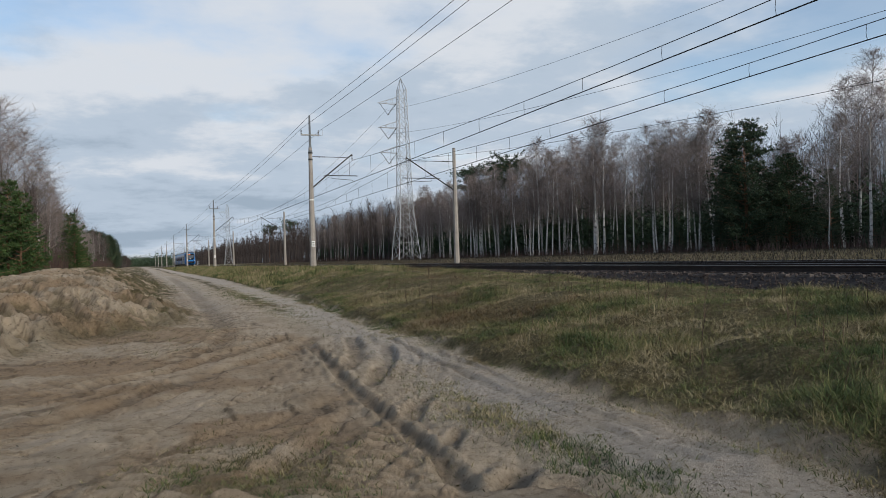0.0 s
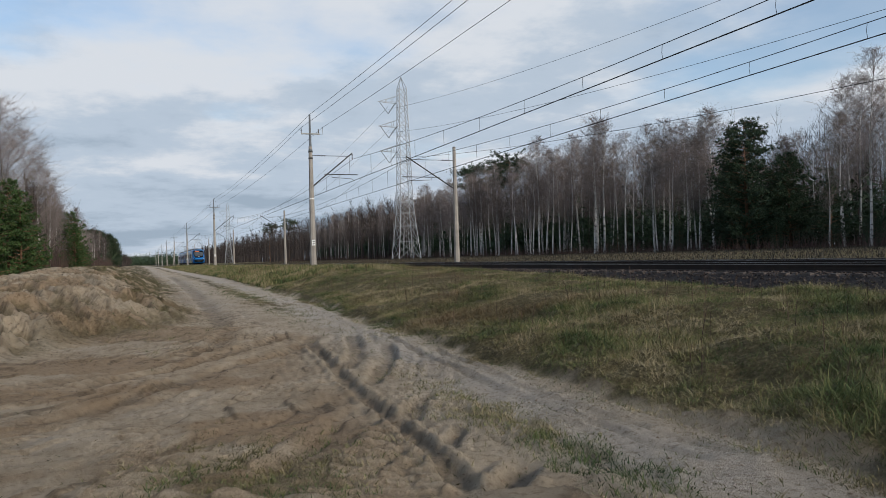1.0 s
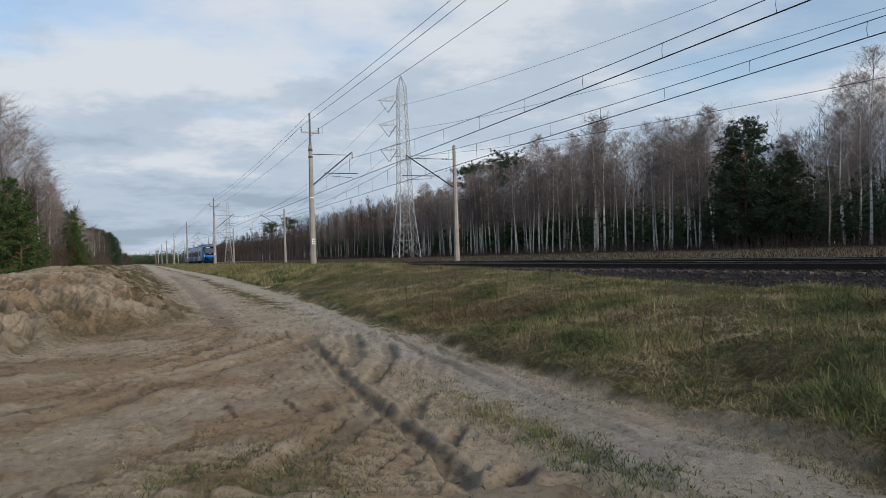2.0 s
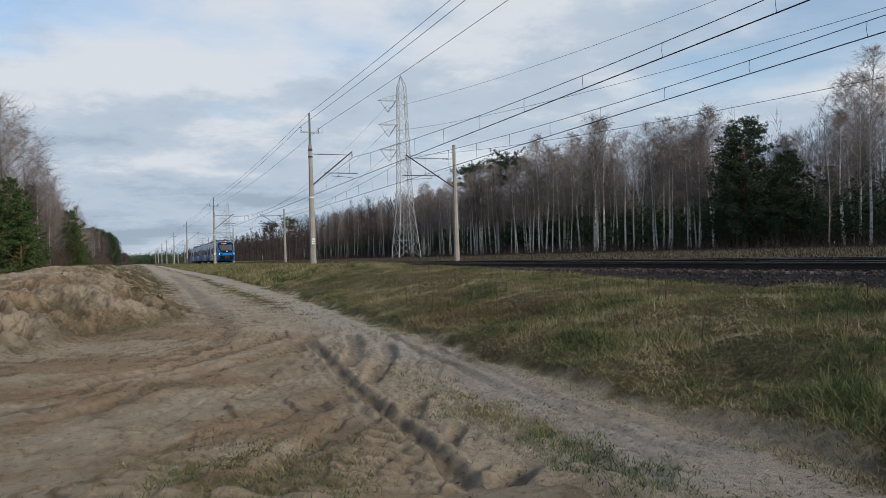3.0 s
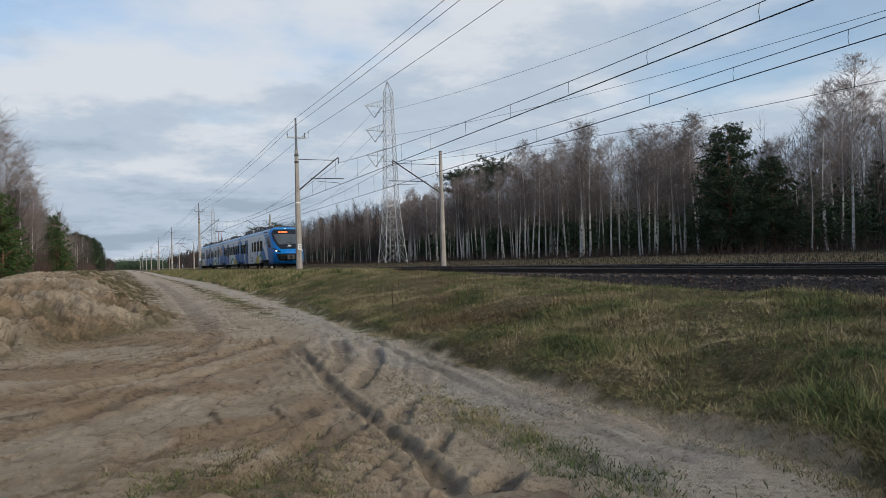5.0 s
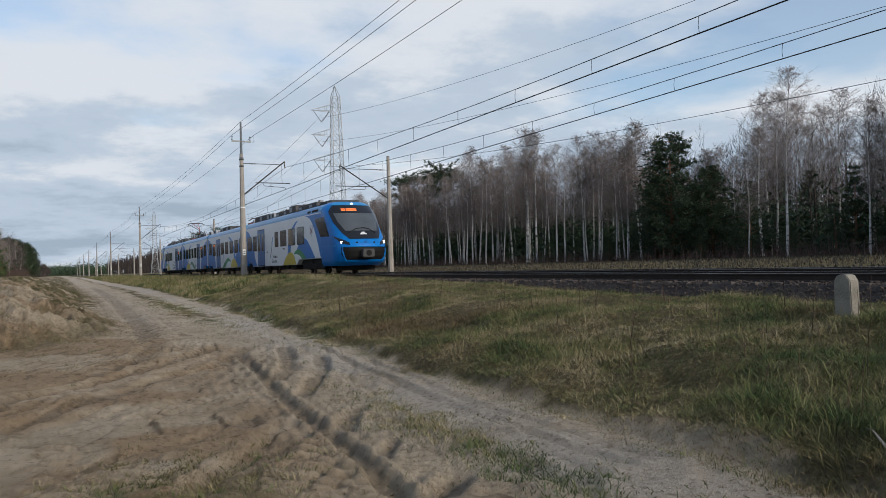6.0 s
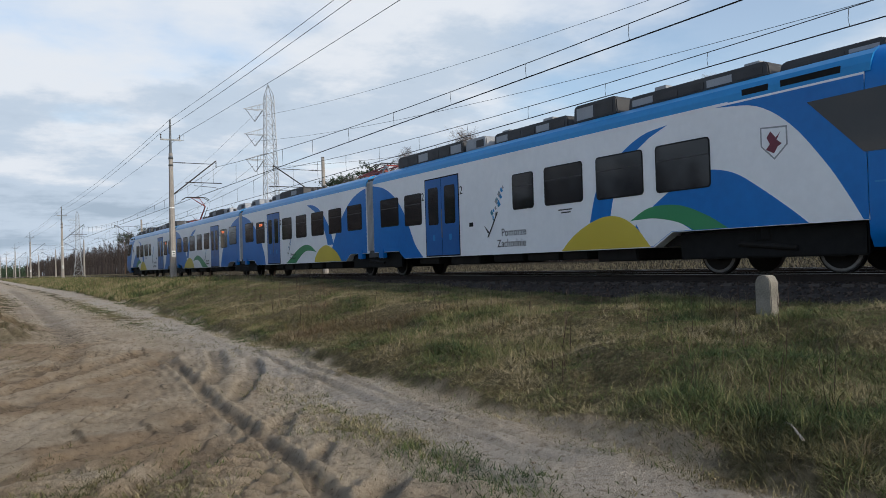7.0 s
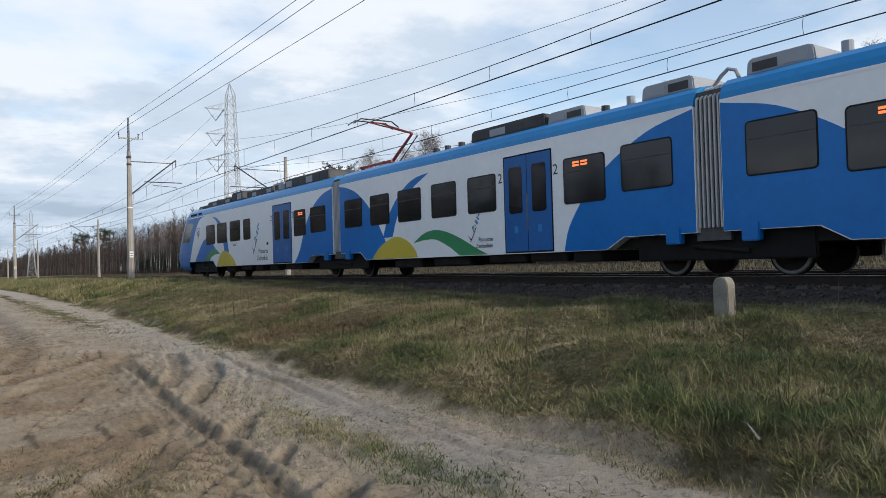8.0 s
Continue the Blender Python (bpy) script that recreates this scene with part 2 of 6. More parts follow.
M = {
    "ground": ground_material(), "grass": grass_material(), "birch": birch_bark(),
    "birch_twig": material("birch_twig", (0.095, 0.077, 0.069), (0.30, 0.25, 0.23), 0.4, 0.85, obj=0.7, island=0.5),
    "bark": material("bark", (0.045, 0.036, 0.030), (0.13, 0.105, 0.085), 3, 0.9, bump=0.02),
    "pine_bark": material("pine_bark", (0.10, 0.055, 0.032), (0.24, 0.135, 0.08), 2, 0.9, bump=0.02),
    "needles": material("needles", (0.019, 0.036, 0.021), (0.058, 0.090, 0.046), 0.9, 0.7, island=0.7, obj=0.3, spec=0.3),
    "needles_fresh": material("needles_fresh", (0.022, 0.052, 0.015), (0.075, 0.125, 0.035), 0.9, 0.7, island=0.7, spec=0.3),
    "brush": material("brush", (0.032, 0.018, 0.014), (0.098, 0.058, 0.042), 0.3, 0.9, island=0.8),
    "wood_far": material("wood_far", (0.020, 0.016, 0.014), (0.080, 0.060, 0.051), 0.1, 0.95, island=0.9),
    "stone": material("ballast_stone", (0.018, 0.013, 0.011), (0.115, 0.088, 0.072), 2, 0.95, fine=14, bump=0.02, island=0.9),
    "ballast": material("ballast", (0.014, 0.011, 0.010), (0.06, 0.049, 0.043), 6, 0.95, fine=22, bump=0.05),
    "rail": material("rail_steel", (0.012, 0.008, 0.006), (0.034, 0.022, 0.016), 4, 0.85, 0.0),
    "rail_top": material("rail_running_top", (0.33, 0.33, 0.34), (0.5, 0.5, 0.5), 3, 0.32, 0.9),
    "sleeper": material("sleeper_concrete", (0.05, 0.042, 0.036), (0.12, 0.10, 0.088), 4, 0.9, bump=0.01, obj=0.4),
    "concrete": material("mast_concrete", (0.24, 0.215, 0.19), (0.43, 0.395, 0.35), 1.2, 0.9, fine=18, bump=0.01, obj=0.3),
    "post_concrete": material("post_concrete", (0.13, 0.12, 0.10), (0.34, 0.31, 0.25), 3, 0.9, fine=40, bump=0.01),
    "steel": material("galvanised_steel", (0.12, 0.13, 0.135), (0.24, 0.25, 0.255), 2, 0.5, 0.6),
    "dark_steel": material("weathered_steel", (0.035, 0.033, 0.033), (0.085, 0.08, 0.078), 2, 0.6, 0.5),
    "pylon": material("pylon_zinc", (0.27, 0.29, 0.31), (0.42, 0.44, 0.46), 0.4, 0.6, 0.3),
    "wire": material("wire", (0.018, 0.018, 0.02), (0.05, 0.048, 0.048), 0.5, 0.5, 0.6),
    "porcelain": material("porcelain", (0.06, 0.04, 0.03), (0.12, 0.09, 0.07), 5, 0.25),
    "plate": material("number_plate", (0.70, 0.70, 0.68), (0.82, 0.82, 0.80), 5, 0.5),
    "ink": material("black_ink", (0.02, 0.02, 0.02), (0.05, 0.05, 0.05), 5, 0.6),
    "white": material("train_white", (0.76, 0.77, 0.78), (0.86, 0.87, 0.88), 0.5, 0.30, fine=6, spec=0.3),
    "blue": material("train_blue", (0.002, 0.13, 0.43), (0.004, 0.18, 0.55), 0.5, 0.28, fine=6, spec=0.3),
    # light blue accents; on the roofs it is body blue with reflected sky painted in
    "light_blue": material("train_light_blue", (0.018, 0.20, 0.47), (0.03, 0.26, 0.57), 0.5, 0.28, fine=6, spec=0.3),
    "navy": material("door_blue", (0.012, 0.10, 0.32), (0.02, 0.135, 0.40), 0.6, 0.3, fine=6, spec=0.3),
    "teal": material("badge_teal", (0.02, 0.14, 0.22), (0.04, 0.22, 0.30), 0.5, 0.35),
    "yellow": material("train_yellow", (0.52, 0.40, 0.03), (0.64, 0.50, 0.05), 0.5, 0.35),
    "green": material("train_green", (0.015, 0.20, 0.07), (0.03, 0.27, 0.10), 0.5, 0.35),
    "glass": material("window_glass", (0.006, 0.007, 0.009), (0.018, 0.020, 0.024), 1.0, 0.06),
    "rubber": material("rubber", (0.004, 0.004, 0.004), (0.012, 0.012, 0.012), 5, 0.7, spec=0.2),
    "under": material("running_gear", (0.006, 0.0055, 0.005), (0.026, 0.023, 0.021), 3, 0.8, spec=0.2),
    "roof_box": material("roof_equipment", (0.018, 0.018, 0.019), (0.06, 0.06, 0.06), 1, 0.6),
    "roof_grey": material("roof_housing", (0.24, 0.25, 0.26), (0.36, 0.37, 0.38), 1, 0.55),
    "bellows": material("bellows", (0.05, 0.05, 0.05), (0.11, 0.11, 0.11), 4, 0.8),
    "bellows_edge": material("bellows_edge", (0.35, 0.35, 0.35), (0.5, 0.5, 0.5), 4, 0.6),
    "red": material("pantograph_red", (0.22, 0.03, 0.02), (0.34, 0.05, 0.03), 3, 0.5),
    "crest_red": material("crest_red", (0.09, 0.01, 0.025), (0.18, 0.015, 0.04), 3, 0.4),
    "lamp": glow("lamp_glow", (1.0, 0.90, 0.74), 3.0), "display": glow("display_glow", (1.0, 0.20, 0.05), 0.9),
    "wheel": material("wheel_steel", (0.006, 0.005, 0.005), (0.02, 0.018, 0.016), 6, 0.5, 0.7),
    "tyre_steel": material("wheel_rim_steel", (0.10, 0.10, 0.10), (0.2, 0.2, 0.2), 6, 0.4, 0.8),
    "clod": material("sand_clod", (0.13, 0.09, 0.06), (0.36, 0.27, 0.185), 2, 0.95, fine=30, island=0.8),
    "litter": material("plant_litter", (0.045, 0.036, 0.02), (0.16, 0.135, 0.065), 1.5, 0.95, island=0.9),
    "verge": material("verge_grass", (0.030, 0.026, 0.017), (0.085, 0.070, 0.048), 0.15, 0.9, island=0.6),
    "dry_wood": material("dry_stick", (0.25, 0.21, 0.17), (0.45, 0.40, 0.34), 6, 0.9),
}


# ---- mesh tools ----
class Geo:
    """Collects points and faces of one mesh."""

    def __init__(self):
        self.v, self.f = [], []

    def box(self, c, s, turn=None):
        n = len(self.v)
        for dx, dy, dz in ((-1, -1, -1), (1, -1, -1), (1, 1, -1), (-1, 1, -1), (-1, -1, 1), (1, -1, 1), (1, 1, 1), (-1, 1, 1)):
            p = Vector((dx * s[0] / 2, dy * s[1] / 2, dz * s[2] / 2))
            if turn is not None:
                p = turn @ p
            self.v.append((p.x + c[0], p.y + c[1], p.z + c[2]))
        self.f += [tuple(n + i for i in q) for q in ((0, 3, 2, 1), (4, 5, 6, 7), (0, 1, 5, 4), (1, 2, 6, 5), (2, 3, 7, 6), (3, 0, 4, 7))]
        return self

    def beam(self, a, b, w, h=None):
        a, b = Vector(a), Vector(b)
        t = (b - a).to_track_quat("Z", "Y").to_matrix()
        return self.box((a + b) / 2, (w, h or w, (b - a).length), t)

    def tube(self, pts, radii, sides=6, cap=True):
        pts = [Vector(p) for p in pts]
        n0 = len(self.v)
        for i, p in enumerate(pts):
            d = pts[min(i + 1, len(pts) - 1)] - pts[max(i - 1, 0)]
            q = d.to_track_quat("Z", "Y")
            r = radii[i] if hasattr(radii, "__len__") else radii
            for k in range(sides):
                a = 2 * math.pi * k / sides
                w = p + q @ Vector((r * math.cos(a), r * math.sin(a), 0))
                self.v.append((w.x, w.y, w.z))
        for i in range(len(pts) - 1):
            for k in range(sides):
                a, b = n0 + i * sides + k, n0 + i * sides + (k + 1) % sides
                self.f.append((a, b, b + sides, a + sides))
        if cap:
            self.f.append(tuple(n0 + k for k in reversed(range(sides))))
            self.f.append(tuple(n0 + (len(pts) - 1) * sides + k for k in range(sides)))
        return self

    def strip(self, a, b):
        """A surface between two rows of points."""
        n, k = len(self.v), len(a)
        self.v += [tuple(p) for p in a] + [tuple(p) for p in b]
        self.f += [(n + i, n + i + 1, n + k + i + 1, n + k + i) for i in range(k - 1)]
        return self

    def sheet(self, rows):
        """A surface through rows of equally many points."""
        n, k = len(self.v), len(rows[0])
        self.v += [tuple(p) for row in rows for p in row]
        self.f += [(n + i * k + j, n + i * k + j + 1, n + (i + 1) * k + j + 1, n + (i + 1) * k + j) for i in range(len(rows) - 1) for j in range(k - 1)]
        return self

    def prism(self, poly, x0, x1):
        """A polygon in y, z thickened from x0 to x1."""
        n, k = len(self.v), len(poly)
        self.v += [(x0, y, z) for y, z in poly] + [(x1, y, z) for y, z in poly]
        self.f += [tuple(n + i for i in range(k)), tuple(n + k + i for i in reversed(range(k)))]
        self.f += [(n + (i + 1) % k, n + i, n + k + i, n + k + (i + 1) % k) for i in range(k)]
        return self

    def mesh(self, name, mat, smooth=False):
        me = bpy.data.meshes.new(name)
        me.from_pydata([tuple(p) for p in self.v], [], self.f)
        me.materials.append(mat)
        if smooth:
            me.shade_smooth()
        me.update()
        return me


def fast_mesh(name, verts, faces, mat, smooth=False):
    """A mesh from arrays; faces all have the same number of corners."""
    me = bpy.data.meshes.new(name)
    verts, faces = np.asarray(verts, np.float32), np.asarray(faces, np.int32)
    k = faces.shape[1]
    me.vertices.add(len(verts))
    me.vertices.foreach_set("co", verts.ravel())
    me.loops.add(faces.size)
    me.loops.foreach_set("vertex_index", faces.ravel())
    me.polygons.add(len(faces))
    me.polygons.foreach_set("loop_start", np.arange(0, faces.size, k, dtype=np.int32))
    me.polygons.foreach_set("loop_total", np.full(len(faces), k, np.int32))
    me.materials.append(mat)
    me.update(calc_edges=True)
    if smooth:
        me.shade_smooth()
    return me


def part(name, geo, mat, parent, label="", smooth=False, bevel=0.0):
    me = geo if isinstance(geo, bpy.types.Mesh) else geo.mesh(name, mat, smooth)
    if bevel:
        bm = bmesh.new()
        bm.from_mesh(me)
        bmesh.ops.recalc_face_normals(bm, faces=bm.faces)
        bmesh.ops.bevel(bm, geom=[e for e in bm.edges], offset=bevel, segments=2, affect="EDGES", clamp_overlap=True)
        bm.to_mesh(me)
        bm.free()
    ob = new(name, me)
    ob.parent = parent
    if label:
        ob["label"] = label
    return ob


def thing(name, label, category, at=(0, 0, 0), turn=0.0, group="", kind=""):
    ob = new(name)
    ob.empty_display_size = 0.3
    ob.matrix_basis = pose(*at, 0, 0, turn)
    return tagged(ob, label, category, group, kind)


def step(a, b, x):
    t = np.clip((np.asarray(x, float) - a) / (b - a), 0, 1)
    return t * t * (3 - 2 * t)


def value_noise(x, y, seed=0):
    """Smooth noise on arrays, -1 to 1."""
    r = np.random.default_rng(seed).uniform(-1, 1, (256, 256))
    xi, yi = np.floor(x).astype(int), np.floor(y).astype(int)
    u, v = x - xi, y - yi
    u, v = u * u * (3 - 2 * u), v * v * (3 - 2 * v)
    g = lambda i, j: r[(xi + i) % 256, (yi + j) % 256]
    return (g(0, 0) * (1 - u) + g(1, 0) * u) * (1 - v) + (g(0, 1) * (1 - u) + g(1, 1) * u) * v


def fbm(x, y, seed=0, octaves=4):
    return sum(value_noise(x * 2**k + 7.3 * k, y * 2**k, seed + k) * 0.5**k for k in range(octaves))


# ---- the lie of the land: x across the railway, y along it ----
def grass_edge(y):
    return 4.5 + np.clip((y - 4) * 0.035, 0, 1.0)


def mound_foot(y):
    return np.clip(-3.4 + (y - 9) * 0.46, -8, 1.5) + 0.5 * np.sin(y * 0.35)


def hollows(x, y):
    """Rows of trodden hollows across the sand bank."""
    return np.abs(fbm(x * 1.9 + 0.9 * y, y * 0.75 - 0.6 * x, 9, 3))


def height(x, y):
    x, y = np.asarray(x, float), np.asarray(y, float)
    base = 0.5 * np.clip((y - 5) / 50, 0, 1) + 0.3 * step(55, 200, y)
    e = grass_edge(y)
    crest = 0.70 + 0.36 * step(9, 32, y)
    z = base + (crest - base) * step(0, 1, (x - e + 0.2) / (9.6 - e)) + 0.10 * step(0, 0.3, x - e) * step(9.5, 5.5, x)
    z = np.where(x > 12.2, crest, z)
    z = z + (1.02 - crest) * step(12.2, 13, x) + 0.36 * step(20, 50, x) + 0.15 * step(50, 80, x)
    # sand bank beside the track
    m = mound_foot(y) - x
    bank = (0.80 + 0.35 * step(18, 36, y)) * step(0.0, 3.4, m) * step(10, 17, y + np.clip(-x, 0, 6) * 0.6) * (1 - 0.55 * step(45, 75, y))
    bank = bank * (1 - 0.75 * step(4.5, 9.0, m))
    z = z + bank
    rough_sand = step(0.2, 1.4, m) * step(10, 14, y)
    near = step(60, 20, np.hypot(x, y))
    z = z + near * rough_sand * (0.10 * fbm(x * 1.0, y * 0.7, 3) + 0.42 * (0.30 - np.minimum(hollows(x, y), 0.7)) + 0.06 * np.abs(fbm(x * 3.4, y * 3.0, 15, 3)))
    grassy = step(-0.1, 0.4, x - e)
    z = z + grassy * step(12.4, 11.5, x) * near * (0.08 * fbm(x * 0.9, y * 0.9, 5) + 0.05 * np.abs(fbm(x * 2.1, y * 1.7, 6, 2)))
    z = z + (1 - grassy) * near * (0.035 * fbm(x * 0.8, y * 0.8, 21) + 0.016 * fbm(x * 4, y * 4, 33))
    return z


# tyre ruts: width, depth and the line on the ground that each follows
SWEEPS = (
    (0.09, 0.075, ((2.94, 13.87), (2.48, 9.87), (2.35, 8.11), (2.25, 6.48), (2.15, 5.17), (2.05, 4.48))),
    (0.16, 0.060, ((3.32, 14.99), (2.41, 12.69), (1.42, 11.53), (0.55, 10.35), (-0.30, 9.16), (-1.26, 8.19))),
    (0.20, 0.060, ((2.92, 15.29), (1.79, 13.67), (0.64, 11.84), (-0.47, 10.59), (-1.51, 9.87))),
    (0.20, 0.050, ((1.93, 17.46), (1.25, 14.06), (0.01, 11.93), (-1.03, 11.03), (-1.64, 10.75))),
    (0.20, 0.070, ((2.03, 7.21), (1.54, 6.40), (0.98, 5.73), (0.55, 5.57))),
    (0.20, 0.050, ((2.32, 8.45), (1.41, 7.51), (0.60, 6.97), (-0.22, 6.40))),
)
CROSS_TREADS = (
    (0.14, 0.070, ((3.98, 14.74), (3.13, 11.24), (2.52, 9.85))),
    (0.12, 0.070, ((4.16, 12.98), (3.56, 10.95), (2.55, 8.73))),
    (0.10, 0.060, ((3.25, 8.30), (2.72, 7.53), (2.32, 6.71))),
    (0.08, 0.070, ((2.89, 6.57), (2.51, 6.02), (2.26, 5.53))),
    (0.12, 0.130, ((2.86, 5.29), (2.48, 4.80), (2.21, 4.47))),
)
LANES = (
    (0.30, 0.060, ((2.52, 69.80), (2.23, 33.84), (1.97, 23.40), (1.75, 17.59))),
    (0.14, 0.018, ((5.32, 27.69), (4.79, 16.79), (3.94, 9.39), (3.58, 5.91), (3.57, 4.07))),
    (0.07, 0.030, ((4.45, 14.0), (3.98, 8.6), (3.86, 6.0), (3.98, 4.2))),
    (0.06, 0.026, ((4.62, 12.0), (4.22, 8.0), (4.18, 5.6), (4.30, 4.2))),
    (0.14, 0.018, ((4.97, 30.64), (4.34, 17.16), (3.67, 9.56), (3.42, 6.36), (3.18, 4.00))),
)
RUTS = SWEEPS + CROSS_TREADS + LANES


def line_distance(x, y, line):
    """Distance to a line on the ground, the run along it, and its length."""
    best, along, run = np.full(x.shape, 1e9), np.zeros_like(x), 0.0
    for (ax, ay), (bx, by) in zip(line[:-1], line[1:]):
        l2 = (bx - ax) ** 2 + (by - ay) ** 2
        t = np.clip(((x - ax) * (bx - ax) + (y - ay) * (by - ay)) / l2, 0, 1)
        d = np.hypot(x - ax - t * (bx - ax), y - ay - t * (by - ay))
        along = np.where(d < best, run + t * math.sqrt(l2), along)
        best = np.minimum(best, d)
        run += math.sqrt(l2)
    return best, along, run


def rut_relief(x, y):
    """Depth of the tyre ruts, with a berm pushed up on both sides and tread marks inside."""
    z = np.zeros_like(x)
    for width, depth, line in RUTS:
        best, along, run = line_distance(x, y, line)
        wob = best + 0.02 * fbm(x * 2.2, y * 2.2, 41, 3)
        fade = step(0, 0.6, along) * step(run, run - 0.6, along)
        tread = 1 + 0.03 * np.tanh(3 * np.sin(along * 2 * math.pi / 0.19))
        # narrower tyre lines run beside each rut
        for shift, cut in ((2.6, 0.024), (4.1, 0.030), (5.3, 0.020), (6.8, 0.026), (8.6, 0.020)):
            z -= 0.55 * fade * cut * min(1.0, depth / 0.06) * np.exp(-(((wob - shift * min(width, 0.17)) / 0.045) ** 2)) * (1 + 0.15 * np.sin(along * 2 * math.pi / 0.11 + shift))
        z += fade * 0.95 * depth * (-np.exp(-((wob / width) ** 4)) * tread + 0.3 * np.exp(-(((wob - 1.6 * width) / (0.5 * width)) ** 2)))
    return z


def crust(x, y):
    """Broken crust: ledges and cracks beside the wheel lines, where tyres dragged the damp sand, with lug marks."""
    z, crack_shade = np.zeros_like(x), np.zeros_like(x)
    warp = fbm(x * 1.3, y * 1.3, 120, 3)
    rut, along, _ = line_distance(x, y, SWEEPS[0][2])
    pts = sorted(SWEEPS[0][2], key=lambda p: p[1])
    beyond = x - np.interp(y, [p[1] for p in pts], [p[0] for p in pts])
    # slabs torn across by turning wheels, beyond the deep rut
    torn = step(0.08, 0.18, beyond) * step(1.25, 0.8, beyond + 0.25 * warp) * step(0.1, 0.5, along)
    swung = step(0.0, -0.15, beyond)
    for k, (f, where, drop) in enumerate(((along / 0.46 - 0.9 * beyond + 0.35 * warp, torn, 0.055), (along / 0.13 - 2.6 * beyond + 0.5 * warp, torn * step(0.05, 0.3, fbm(x * 1.1, y * 0.9, 133, 2)), 0.016),
                                          (line_distance(x, y, SWEEPS[1][2])[0] / 0.42 + 0.55 * warp, swung, 0.035), (line_distance(x, y, SWEEPS[4][2])[0] / 0.27 + 0.6 * warp, swung * step(9.5, 7.5, y), 0.028),
                                          (line_distance(x, y, SWEEPS[3][2])[0] / 0.21 + 0.5 * warp, swung * step(7, 9, y), 0.018))):
        cell = f - np.floor(f)
        where = where * step(-0.15, 0.2, fbm(x * 0.9 + 2 * k, y * 0.9, 140 + k, 3))
        z += drop * where * (step(0.0, 0.14, cell) * (1 - step(0.14, 1.0, cell)) - 0.3)
        # ledge feet marked dark: open cracks plus painted contact shade
        crack_shade = np.maximum(crack_shade, where * step(0.19, 0.11, cell) * step(0.0, 0.04, cell))
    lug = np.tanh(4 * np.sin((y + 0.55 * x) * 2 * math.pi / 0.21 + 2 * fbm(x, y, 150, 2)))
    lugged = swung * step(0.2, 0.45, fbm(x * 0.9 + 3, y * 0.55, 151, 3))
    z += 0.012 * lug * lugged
    # grooves between the lugs get painted shade too
    crack_shade = np.maximum(crack_shade, 0.6 * step(-0.2, -0.8, lug) * lugged)
    reach = step(-0.6, -0.9, x - grass_edge(y)) * step(30, 18, y)
    return z * reach, crack_shade * reach


def spaced(stops):
    """Coordinates with a spacing that changes from stop to stop: (from, spacing), ..., (to,)."""
    out = []
    for (a, s), (b, *_) in zip(stops[:-1], stops[1:]):
        out += list(np.linspace(a, b, max(2, round((b - a) / s)) + 1)[:-1])
    return np.array(out + [stops[-1][0]])


